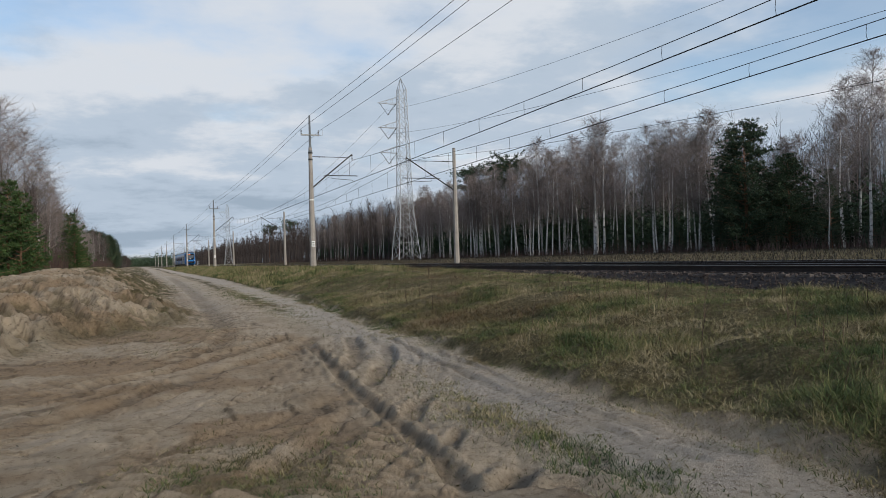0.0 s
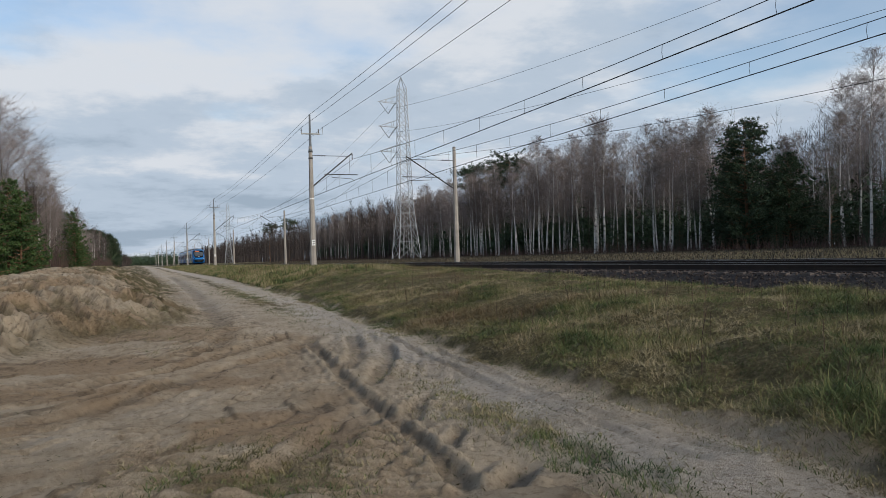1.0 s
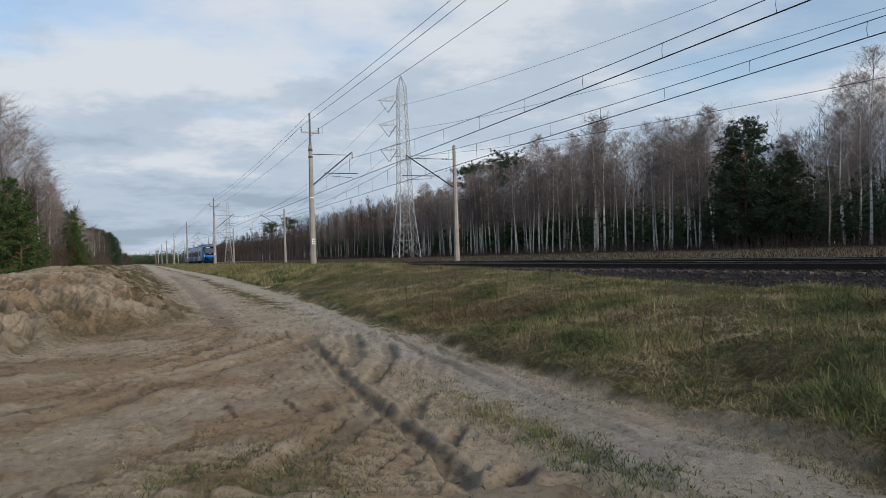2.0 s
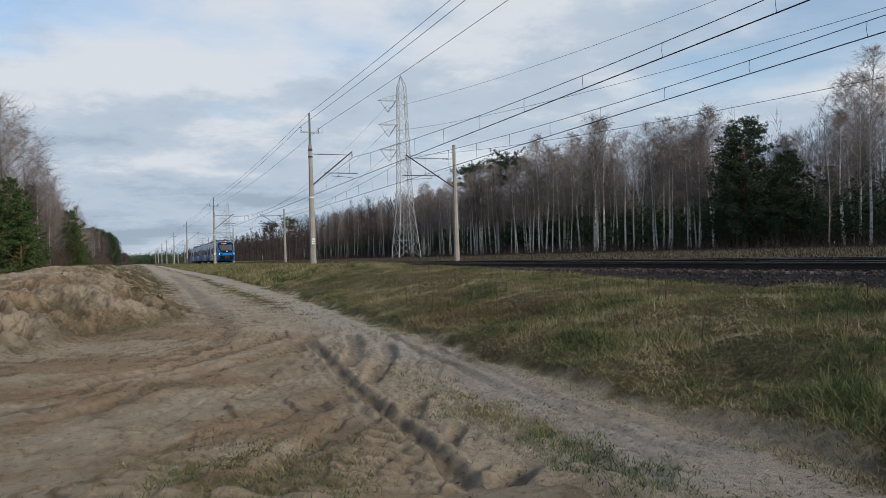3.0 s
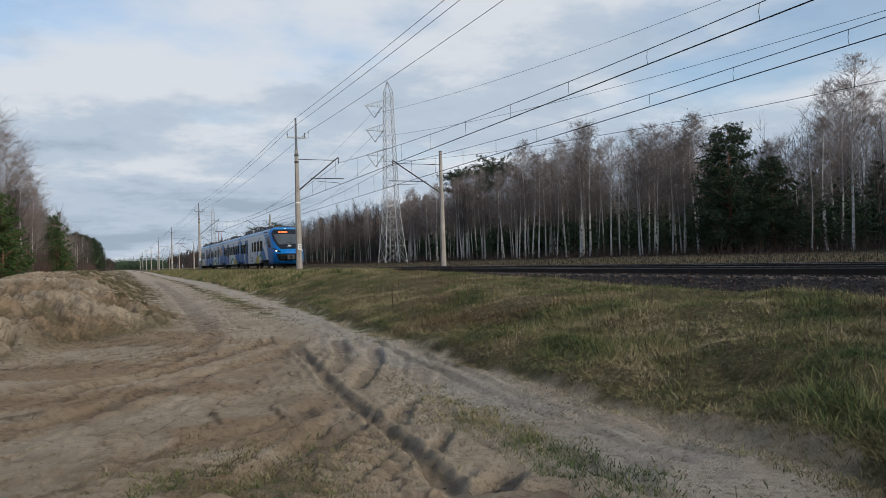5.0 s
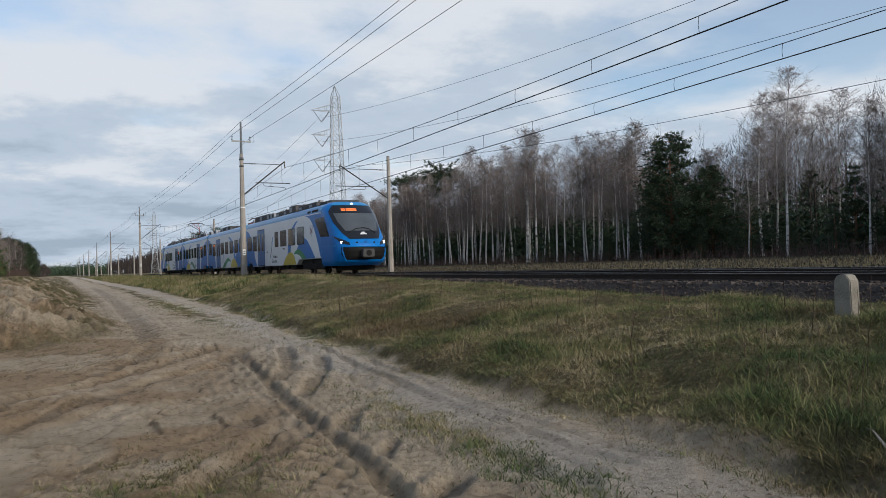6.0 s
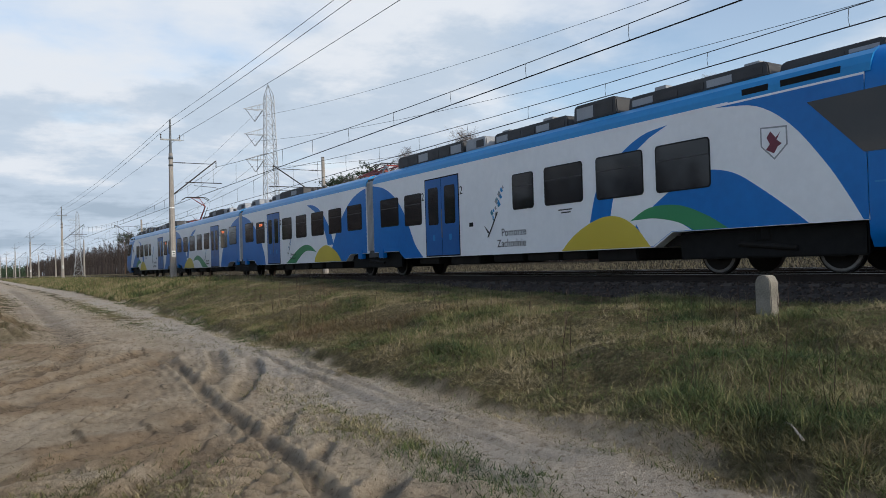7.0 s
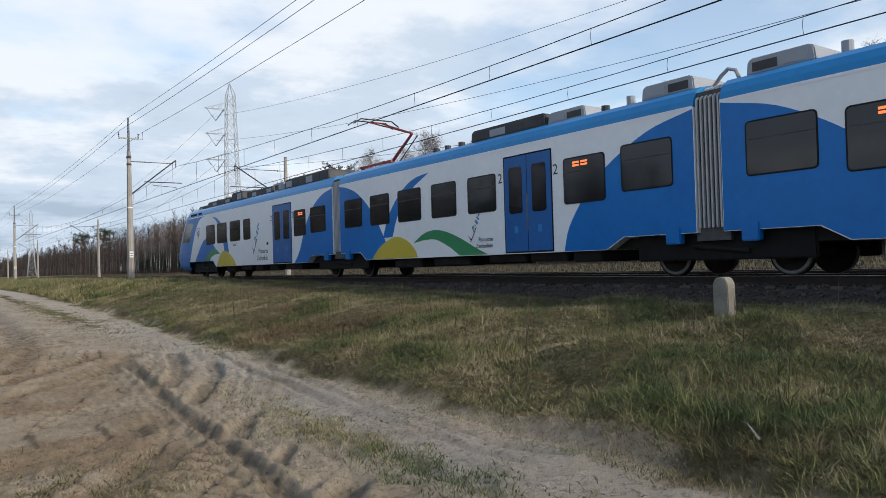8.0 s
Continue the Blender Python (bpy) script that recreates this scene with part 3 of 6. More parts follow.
def make_ground():
    xs = spaced(((-1200, 150), (-300, 30), (-60, 6), (-14, 0.6), (-9, 0.08), (-5, 0.055), (-2.4, 0.028), (4.9, 0.07), (12.6, 0.6), (24, 3), (60, 12), (180, 100), (1200,)))
    ys = spaced(((-120, 12), (-12, 1.2), (2.4, 0.028), (9, 0.04), (16, 0.06), (24, 0.13), (40, 0.5), (70, 2), (160, 10), (400, 60), (2600,)))
    x, y = np.meshgrid(xs, ys)
    rut = rut_relief(x, y)
    z = height(x, y) + rut
    ledge, crack_shade = crust(x, y)
    z = z + ledge
    e = grass_edge(y) + 0.25 * fbm(x * 0.9, y * 0.9, 51) + 0.1 * fbm(x * 4, y * 4, 52)
    grass = step(-0.15, 0.25, x - e)
    strip = np.exp(-(((x - 3.15 - 0.02 * (y - 4)) / 0.38) ** 2)) * step(10, 6, y) + np.exp(-(((x - 0.75) / 0.9) ** 2)) * step(6.6, 5.6, y)
    strip += 1.2 * np.exp(-(((x - 3.9) / 0.45) ** 2)) * step(18, 26, y) + np.exp(-(((x - 0.4) / 1.1) ** 2)) * step(16, 22, y)
    strip += 1.4 * np.exp(-(((x + 1.5) / 2.6) ** 2)) * step(30, 38, y) + step(-6.5, -8.5, x)
    grass = np.maximum(grass, step(0.40, 1.1, strip * (0.75 + 0.8 * fbm(x * 2.6, y * 2.6, 61))) * (0.6 + 0.4 * step(9, 14, y)))
    m = mound_foot(y) - x
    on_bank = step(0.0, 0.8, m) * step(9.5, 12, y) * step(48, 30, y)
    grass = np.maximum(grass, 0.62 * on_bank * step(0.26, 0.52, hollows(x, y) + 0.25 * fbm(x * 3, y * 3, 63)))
    grass = np.maximum(grass, 0.85 * on_bank * step(1.9, 0.4, m) * step(13, 17, y) * step(-0.3, 0.3, fbm(x * 1.2, y * 0.6, 64)))
    orange = step(0.05, 0.6, fbm(x * 0.45, y * 0.8, 71) + 0.25) * step(2.6, 1.2, x) * 0.7
    for _, _, line in SWEEPS[1:]:
        orange = np.maximum(orange, 0.75 * np.exp(-((line_distance(x, y, line)[0] / 0.34) ** 2)) * (0.6 + 0.6 * fbm(x * 2, y * 2, 77)))
    orange = np.clip(orange, 0, 1)
    lane = np.exp(-(((x - grass_edge(y) + 0.75) / 0.75) ** 2)) + 0.6 * np.exp(-(((x - 2.2) / 0.9) ** 2)) * step(16, 22, y)
    grey = np.clip(lane * (0.9 + 0.4 * fbm(x, y, 81)), 0, 1)
    ny, nx = x.shape
    i = (np.arange(ny - 1)[:, None] * nx + np.arange(nx - 1)).ravel()
    me = fast_mesh("ground", np.stack([x, y, z], -1).reshape(-1, 3), np.stack([i, i + 1, i + nx + 1, i + nx], 1), M["ground"], True)
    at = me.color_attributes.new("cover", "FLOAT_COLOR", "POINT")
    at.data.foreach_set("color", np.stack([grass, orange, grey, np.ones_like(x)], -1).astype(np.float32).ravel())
    # darkens by depth: damp turned soil and painted shade in one mask
    churn_shade = np.clip((-rut - 0.018) * 12 * (0.75 + 0.35 * fbm(x * 4, y * 4, 95)), 0, 0.42)
    churn_shade = np.clip(churn_shade + 0.75 * crack_shade * (0.75 + 0.4 * fbm(x * 3, y * 3, 96)), 0, 0.75)
    at = me.attributes.new("churn_shade", "FLOAT", "POINT")
    at.data.foreach_set("value", churn_shade.astype(np.float32).ravel())
    tagged(new("ground", me), "sandy ground with a rutted dirt track and a grassy bank", "ground", kind="structure")


make_ground()


def blades(name, x, y, length, width, lean, mat, label, category, out=None):
    """Bent, tapered blades standing on the ground."""
    n = len(x)
    z = height(x, y) + np.where(np.abs(x - 1) < 4, rut_relief(x, y), 0)
    a, b = rng.uniform(0, 2 * np.pi, n), rng.uniform(0, 2 * np.pi, n)
    if out is not None:
        a = out + rng.normal(0, 0.5, n)
    d = np.stack([np.cos(a), np.sin(a), np.zeros(n)], 1)
    s = np.stack([np.cos(b), np.sin(b), np.zeros(n)], 1) * (width / 2)[:, None]
    p = np.stack([x, y, z - 0.01], 1)
    up = np.array([0, 0, 1.0])
    k = (lean * length)[:, None]
    mid = p + d * k * 0.4 + up * (length * 0.68 * np.sqrt(np.clip(1 - lean**2 * 0.8, 0.1, 1)))[:, None]
    tip = p + d * k + up * (length * np.sqrt(np.clip(1 - lean**2 * 0.8, 0.1, 1)))[:, None]
    v = np.stack([p - s, p + s, mid + s * 0.7, mid - s * 0.7, tip], 1).reshape(-1, 3)
    i = np.arange(n)[:, None] * 5
    f = np.concatenate([i + [0, 1, 2], i + [0, 2, 3], i + [3, 2, 4]], 1).reshape(-1, 3)
    return tagged(new(name, fast_mesh(name, v, f, mat)), label, category, kind="stuff")


def make_grass():
    def tufts(n, x0, x1, y0, y1, per, spread):
        cx, cy = rng.uniform(x0, x1, n), y0 + (y1 - y0) * rng.uniform(0, 1, n) ** 1.5
        dx, dy = rng.normal(0, spread, n * per), rng.normal(0, spread, n * per)
        return np.repeat(cx, per) + dx, np.repeat(cy, per) + dy, np.repeat(rng.uniform(0.45, 1.3, n), per), np.arctan2(dy, dx)
    x, y, big, out = tufts(24000, 4.0, 12.6, 2.2, 42, 19, 0.075)
    patch = fbm(x * 0.5, y * 0.5, 91)
    keep = (x > grass_edge(y) - 0.22 + 0.16 * fbm(x * 2, y * 2, 92)) & (x < 12.5) & (rng.uniform(0, 1, len(x)) < 0.85 + 0.3 * patch)
    x, y, big, patch, out = x[keep], y[keep], big[keep], patch[keep], out[keep]
    n = len(x)
    short = 0.45 + 0.55 * step(-0.2, 0.8, x - grass_edge(y))
    blades("bank_grass", x, y, big * short * rng.uniform(0.06, 0.17, n) * np.clip(0.9 + 0.6 * patch, 0.5, 1.5), rng.uniform(0.0035, 0.009, n) * (1 + y / 30),
           np.where(rng.uniform(0, 1, n) < 0.8, rng.uniform(0.88, 1.115, n), rng.uniform(0.3, 0.88, n)), M["grass"], "matted green and straw-coloured grass on the railway bank", "grass", out)
    x, y, big, out = tufts(9000, 5.0, 13.0, 36, 190, 12, 0.25)
    keep = x > grass_edge(y)
    x, y, big = x[keep], y[keep], big[keep]
    n = len(x)
    blades("far_bank_grass", x, y, big * rng.uniform(0.12, 0.30, n), rng.uniform(0.015, 0.04, n), rng.uniform(0.1, 0.8, n),
           M["grass"], "dry grass along the far stretch of the bank", "grass")
    # tufts on the sand
    parts = []
    for cx, cy, sx, sy, n in ((3.17, 5.9, 0.22, 1.5, 620), (0.75, 5.7, 0.55, 0.6, 620), (3.9, 27, 0.4, 7, 700), (0.2, 21, 0.7, 4, 420), (-1.5, 41, 1.8, 5, 900), (-8.5, 40, 1.6, 16, 1500), (3.3, 9.8, 0.25, 1.0, 60), (3.3, 4.4, 0.3, 0.7, 70)):
        gx, gy = rng.normal(cx, sx, n), rng.normal(cy, sy, n)
        parts.append((np.repeat(gx, 9) + rng.normal(0, 0.06, n * 9), np.repeat(gy, 9) + rng.normal(0, 0.06, n * 9)))
    x, y = np.concatenate([p[0] for p in parts]), np.concatenate([p[1] for p in parts])
    keep = y > 3
    x, y = x[keep], y[keep]
    n = len(x)
    blades("sand_grass", x, y, rng.uniform(0.03, 0.09, n), rng.uniform(0.004, 0.009, n) * (1 + y / 25), rng.uniform(0.6, 1.12, n),
           M["grass"], "sparse low grass tufts growing on the trodden sand", "grass")
    # verge beyond the tracks
    n = 60000
    x, y = rng.uniform(20, 52, n), rng.uniform(-12, 230, n)
    blades("verge_grass", x, y, rng.uniform(0.06, 0.24, n), rng.uniform(0.03, 0.07, n), rng.uniform(0.1, 0.7, n), M["verge"],
           "tall bleached grass between the tracks and the wood", "grass")
    # litter lying on the sand bank and the trodden ground
    n = 26000
    x, y = rng.uniform(-7, 4.5, n), 3.2 + 32 * rng.uniform(0, 1, n) ** 1.4
    m = mound_foot(y) - x
    want = 0.55 * step(0.1, 0.9, m) * step(9, 13, y) + 0.30 * step(0.1, 0.7, fbm(x * 1.1, y * 0.7, 97)) + 0.8 * step(0.25, 0.6, fbm(x * 0.7, y * 0.7, 98)) * step(7.5, 6, y)
    keep = rng.uniform(0, 1, n) < want * (0.3 + 0.9 * step(-0.1, 0.4, fbm(x * 1.6, y * 2.2, 99)))
    x, y = x[keep], y[keep]
    n = len(x)
    blades("plant_litter", x, y, rng.uniform(0.02, 0.09, n), rng.uniform(0.006, 0.020, n) * (1 + y / 25), rng.uniform(0.9, 1.12, n), M["litter"],
           "dark dead plant litter scattered over the sand", "litter")
    # dead stalks
    n = 900
    x, y = rng.uniform(5.5, 12.3, n), rng.uniform(3, 60, n)
    blades("dead_weeds", x, y, rng.uniform(0.3, 0.75, n), rng.uniform(0.006, 0.010, n), rng.uniform(0, 0.35, n), M["brush"],
           "dead brown weed stalks standing in the grass", "weeds")


make_grass()


def make_clods():
    """Crumbs of sand and soil thrown up beside the ruts and over the bank."""
    n = 9000
    x, y = rng.uniform(-6, 4.6, n), 3.2 + 24 * rng.uniform(0, 1, n) ** 1.6
    rel = rut_relief(x, y)
    want = 0.12 + 4.0 * np.clip(rel, 0, 0.2) + 0.5 * step(0.3, 1.5, mound_foot(y) - x) * step(10, 14, y)
    keep = rng.uniform(0, 1, n) < want
    x, y, rel = x[keep], y[keep], rel[keep]
    n = len(x)
    octa = np.array([(1, 0, 0), (0, 1, 0), (-1, 0, 0), (0, -1, 0), (0, 0, 0.7), (0, 0, -0.7)], float)
    tri = np.array([(0, 1, 4), (1, 2, 4), (2, 3, 4), (3, 0, 4), (1, 0, 5), (2, 1, 5), (3, 2, 5), (0, 3, 5)])
    size = rng.uniform(0.006, 0.02, n) * (1 + 0.8 * (rng.uniform(0, 1, n) > 0.95))
    v = octa[None] * rng.uniform(0.5, 1.4, (n, 6, 3)) * size[:, None, None]
    v += np.stack([x, y, height(x, y) + rel + 0.2 * size], 1)[:, None]
    f = (np.arange(n)[:, None, None] * 6 + tri).reshape(-1, 3)
    tagged(new("sand_clods", fast_mesh("sand_clods", v.reshape(-1, 3), f, M["clod"])), "crumbly clods of damp sand beside the ruts", "clods", kind="stuff")


make_clods()


# ---- railway ----
def make_track_bed():
    prof = ((12.0, 0.55), (12.55, 0.99), (12.75, 1.035), (18.9, 1.035), (19.15, 0.95), (20.2, 0.8))
    ys = np.concatenate([np.arange(-60, 60, 1.0), np.arange(60, 900, 20)])
    g = Geo()
    for (xa, za), (xb, zb) in zip(prof[:-1], prof[1:]):
        g.strip([(xa, y, za) for y in ys], [(xb, y, zb) for y in ys])
    tagged(new("track_bed", g.mesh("track_bed", M["ballast"])), "dark crushed-stone ballast bed under two tracks", "ballast", kind="structure")
    n = 12000
    y = -8 + 60 * rng.uniform(0, 1, n) ** 1.4
    u = rng.uniform(0, 1, n)
    x = 11.85 + 1.0 * u
    z = np.interp(x, [p[0] for p in prof], [p[1] for p in prof]) + rng.uniform(-0.01, 0.025, n)
    octa = np.array([(1, 0, 0), (0, 1, 0), (-1, 0, 0), (0, -1, 0), (0, 0, 0.8), (0, 0, -0.8)], float)
    tri = np.array([(0, 1, 4), (1, 2, 4), (2, 3, 4), (3, 0, 4), (1, 0, 5), (2, 1, 5), (3, 2, 5), (0, 3, 5)])
    v = octa[None] * rng.uniform(0.6, 1.3, (n, 6, 3)) * rng.uniform(0.02, 0.042, n)[:, None, None]
    a = rng.uniform(0, 6.28, n)
    ca, sa = np.cos(a)[:, None], np.sin(a)[:, None]
    v = np.stack([v[..., 0] * ca - v[..., 1] * sa, v[..., 0] * sa + v[..., 1] * ca, v[..., 2] + v[..., 0] * 0.4], -1) + np.stack([x, y, z], 1)[:, None]
    f = (np.arange(n)[:, None, None] * 6 + tri).reshape(-1, 3)
    tagged(new("ballast_stones", fast_mesh("ballast_stones", v.reshape(-1, 3), f, M["stone"])), "loose grey and rusty stones on the ballast shoulder", "stones", kind="stuff")


def make_tracks():
    prof = ((-0.07, -0.17), (0.07, -0.17), (0.07, -0.15), (0.012, -0.13), (0.012, -0.045), (0.036, -0.035), (0.036, -0.006), (-0.036, -0.006), (-0.036, -0.035), (-0.012, -0.045), (-0.012, -0.13), (-0.07, -0.15))
    sleeper = Geo()
    sleeper.prism(((-0.13, 0.0), (0.13, 0.0), (0.10, 0.17), (-0.10, 0.17)), -1.25, 1.25)
    sme = sleeper.mesh("sleeper", M["sleeper"])
    for cx in (NEAR_TRACK, FAR_TRACK):
        tr = thing("railway_track", "straight railway track with rust-brown rails on concrete sleepers", "railway track", (cx, 0, RAIL), group="parallel tracks")
        for side in (-0.7535, 0.7535):
            g = Geo()
            k = len(prof)
            g.v = [(side + px, y, pz) for y in (-70, 900) for px, pz in prof]
            g.f = [(i, (i + 1) % k, k + (i + 1) % k, k + i) for i in range(k)]
            rail = part("rail", g, M["rail"], tr)
            part("running_top", Geo().box((side, 415, -0.003), (0.05, 970, 0.006)), M["rail_top"], rail, "shiny worn running surface")
        for i in range(140):
            s = new("sleeper", sme)
            s.parent = tr
            s.location = (0, -14 + i * 0.6, -0.34)


make_track_bed()
make_tracks()


# ---- masts and wires ----
def insulator(g, a, b, r=0.05, n=5):
    a, b = Vector(a), Vector(b)
    g.tube([a, b], 0.02, 6)
    for i in range(n):
        c = a.lerp(b, (i + 0.5) / n)
        w = (b - a).normalized() * 0.02
        g.tube([c - w, c, c + w], [r * 0.5, r, r * 0.5], 8)


def make_mast(tall):
    """A concrete mast with its cantilever reaching to +x; the rail top is at z = 0."""
    name = "feeder_mast" if tall else "catenary_mast"
    label = "tall tapered concrete mast with a steel crossarm and cantilever" if tall else "short tapered concrete mast with a steel cantilever"
    ob = thing(name, label, "mast", group="masts along the tracks")
    top = 8.0 if tall else 8.35
    reach = NEAR_TRACK - 10.83 if tall else 21.65 - FAR_TRACK
    g = Geo()
    g.tube([(0, 0, -1.1), (0, 0, 2), (0, 0, top)], [0.235, 0.20, 0.12], 8)
    part("pole", g, M["concrete"], ob, smooth=False)
    if tall:
        part("pole_extension", Geo().tube([(0, 0, 7.6), (0, 0, 8.1), (0, 0, 10.15)], [0.15, 0.085, 0.06], 8), M["steel"], ob, "galvanised steel tube")
        arm = part("crossarm", Geo().box((0.02, 0, 8.85), (1.25, 0.09, 0.09)), M["steel"], ob)
        for x in (-0.58, 0.58):
            g = Geo()
            insulator(g, (x, 0, 8.9), (x, 0, 9.2), 0.06, 3)
            part("insulator", g, M["porcelain"], arm)
        part("bracket", Geo().tube([(0.62, 0, 8.85), (0.85, 0, 8.85), (0.85, 0, 9.3)], 0.018, 5), M["steel"], arm)
        for z in (7.2, 7.65):
            part("band", Geo().tube([(0, 0, z - 0.05), (0, 0, z + 0.05)], 0.155, 8), M["dark_steel"], ob)
    else:
        part("cap", Geo().tube([(0, 0, top), (0, 0, top + 0.06)], [0.13, 0.10], 8), M["dark_steel"], ob)
    part("number_plate", Geo().box((0, -0.215, 1.55 if tall else 2.0), (0.22, 0.02, 0.38)), M["plate"], ob, "small white plate with an unreadable number")
    plate_z = 1.55 if tall else 2.0
    for dz in (-0.08, 0.07):
        part("number_bar", Geo().box((0.0, -0.228, plate_z + dz), (0.13, 0.008, 0.06)), M["ink"], ob)
    if tall:
        part("white_band", Geo().tube([(0, 0, 4.45), (0, 0, 4.53)], 0.178, 8), M["plate"], ob)
    arm = part("cantilever_tube", Geo().tube([(0.12, 0, 5.35), (reach - 0.1, 0, 7.62)], 0.045, 6), M["dark_steel"], ob)
    g = Geo().tube([(0.1, 0, 7.4), (reach - 0.35, 0, 7.4)], 0.022, 6)
    part("top_tie", g, M["dark_steel"], ob)
    g = Geo()
    insulator(g, (0.45, 0, 7.4), (1.0, 0, 7.4), 0.06, 5)
    part("insulator", g, M["porcelain"], ob)
    part("registration_tube", Geo().tube([(reach * 0.3, 0, 6.15), (reach + 0.25, 0, 6.15)], 0.032, 6), M["dark_steel"], ob)
    part("steady_arm", Geo().tube([(reach * 0.48, 0, 6.1), (reach * 0.48, 0, 5.95), (reach - 0.15, 0, 5.86), (reach, 0, 5.76)], 0.018, 6), M["dark_steel"], arm)
    part("drop_rod", Geo().tube([(reach - 0.3, 0, 7.45), (reach - 0.3, 0, 6.15)], 0.01, 5), M["dark_steel"], arm)
    g = Geo()
    insulator(g, (reach - 0.1, 0, 7.2), (reach - 0.1, 0, 7.6), 0.06, 4)
    part("messenger_insulator", g, M["porcelain"], arm)
    return ob


def mast_line():
    tall, short = make_mast(True), make_mast(False)
    for k in range(-1, 8):
        m = pose(10.83, 49.3 + SPAN * k, RAIL)
        n = pose(21.65, 50.1 + SPAN * k, RAIL, 0, 0, 180)
        if k == -1:
            tall.matrix_basis, short.matrix_basis = m, n
        else:
            copy_thing(tall, m)
            copy_thing(short, n)


mast_line()


def sagging(x, z_mast, sag, y0, k0, k1, steps=16):
    pts = []
    for k in range(k0, k1):
        for i in range(steps):
            u = i / steps
            pts.append((x, y0 + SPAN * (k + u), z_mast - sag * 4 * u * (1 - u)))
    return pts + [(x, y0 + SPAN * k1, z_mast)]


def overhead_line(x, y0):
    ob = thing("overhead_line", "dark copper contact wire hung from a sagging messenger", "overhead wire", group="overhead lines")
    mess, contact = RAIL + 7.25, RAIL + 5.76
    part("messenger_wire", Geo().tube(sagging(x, mess, 1.08, y0, -1, 7), 0.013, 5), M["wire"], ob)
    for dx in (-0.02, 0.02):
        part("contact_wire", Geo().tube([(x + dx, y0 - SPAN, contact), (x + dx, y0 + SPAN * 7, contact)], 0.011, 5), M["wire"], ob)
    for k in range(-1, 4):
        for i in range(1, 17):
            u = i / 17
            z = mess - 1.08 * 4 * u * (1 - u)
            y = y0 + SPAN * (k + u)
            part("dropper", Geo().tube([(x, y, z), (x, y + 0.03, (z + contact) / 2), (x, y, contact)], 0.009, 4), M["wire"], ob)


overhead_line(NEAR_TRACK, 49.3)
overhead_line(FAR_TRACK, 50.1)
for dx, z in ((0.0, 10.15), (-0.58, 9.25), (0.85, 9.3)):
    ob = thing("feeder_wire", "thin dark feeder wire strung between the masts", "wire", group="feeder wires")
    part("strand", Geo().tube(sagging(10.83 + dx, RAIL + z, 0.45, 49.3, -1, 7), 0.011, 5), M["wire"], ob)


def make_pylon(at):
    """A lattice tower with three crossarms to -x; z = 0 at its foot."""
    ob = thing("lattice_pylon", "grey lattice steel transmission tower with three side crossarms", "pylon", at, group="transmission towers")
    def half(z):
        return float(np.interp(z, [0, 8, 27.3], [1.75, 1.0, 0.55]))
    zs = [0, 2.6, 5.0, 7.0, 8.7] + [8.7 + 1.45 * i for i in range(1, 13)]
    for sx in (-1, 1):
        for sy in (-1, 1):
            g = Geo().tube([(sx * half(a), sy * half(a), a) for a in zs], 0.06, 4)
            part("corner_leg", g, M["pylon"], ob)
    corners = ((1, 1), (1, -1), (-1, -1), (-1, 1))
    for a, b in zip(zs[:-1], zs[1:]):
        for (ax, ay), (bx, by) in zip(corners, corners[1:] + corners[:1]):
            p0, p1 = (ax * half(a), ay * half(a), a), (bx * half(b), by * half(b), b)
            p2, p3 = (bx * half(a), by * half(a), a), (ax * half(b), ay * half(b), b)
            part("diagonal_brace", Geo().beam(p0, p1, 0.045), M["pylon"], ob)
            part("diagonal_brace", Geo().beam(p2, p3, 0.045), M["pylon"], ob)
            part("cross_brace", Geo().beam(p3, p1, 0.045), M["pylon"], ob)
    top = zs[-1]
    g = Geo()
    for sx, sy in ((1, 1), (1, -1), (-1, -1), (-1, 1)):
        g.beam((sx * half(top), sy * half(top), top), (-0.1, 0, top + 1.8), 0.07)
    part("peak", g, M["pylon"], ob)
    for z in (23.9, 20.2, 16.4):
        g = Geo()
        tip = (-3.9, 0, z)
        for sy in (-1, 1):
            g.beam((-half(z), sy * half(z), z), tip, 0.07)
            g.beam((-half(z), sy * half(z), z + 1.05), tip, 0.05)
        for u in (0.3, 0.6):
            x = -half(z) + (tip[0] + half(z)) * u
            g.beam((x, half(z) * (1 - u), z), (x, half(z) * (1 - u), z + 1.05 * (1 - u)), 0.05)
            g.beam((x, -half(z) * (1 - u), z), (x, -half(z) * (1 - u), z + 1.05 * (1 - u)), 0.05)
        arm = part("crossarm", g, M["pylon"], ob)
        for x in (-3.6, -1.0):
            g = Geo()
            insulator(g, (x, 0, z), (-2.3, 0, z - 1.75), 0.13, 12)
            part("insulator_string", g, M["porcelain"], arm)
    return ob


pylon = make_pylon((38.0, 107.5, 1.4))
copy_thing(pylon, pose(38.0, 349, 0.8))
for zt, zm in ((22.6, 15.0), (19.0, 11.25), (15.2, 7.75)):
    ob = thing("power_cable", "long sagging high-voltage cable between lattice towers", "cable", group="high-voltage cables")
    c = (zt - zm) / 117.5**2
    near = [(35.7, y, EYE[2] + zm + c * (y + 10) ** 2) for y in np.linspace(-127, 107.5, 60)]
    away = [(35.7, y, EYE[2] + zm + c * (y - 228.2) ** 2 - 0.6 * (y - 107.5) / 241) for y in np.linspace(107.5, 349, 40)]
    part("strand", Geo().tube(near, 0.016, 5), M["wire"], ob)
    part("far_strand", Geo().tube(away, 0.016, 5), M["wire"], ob)


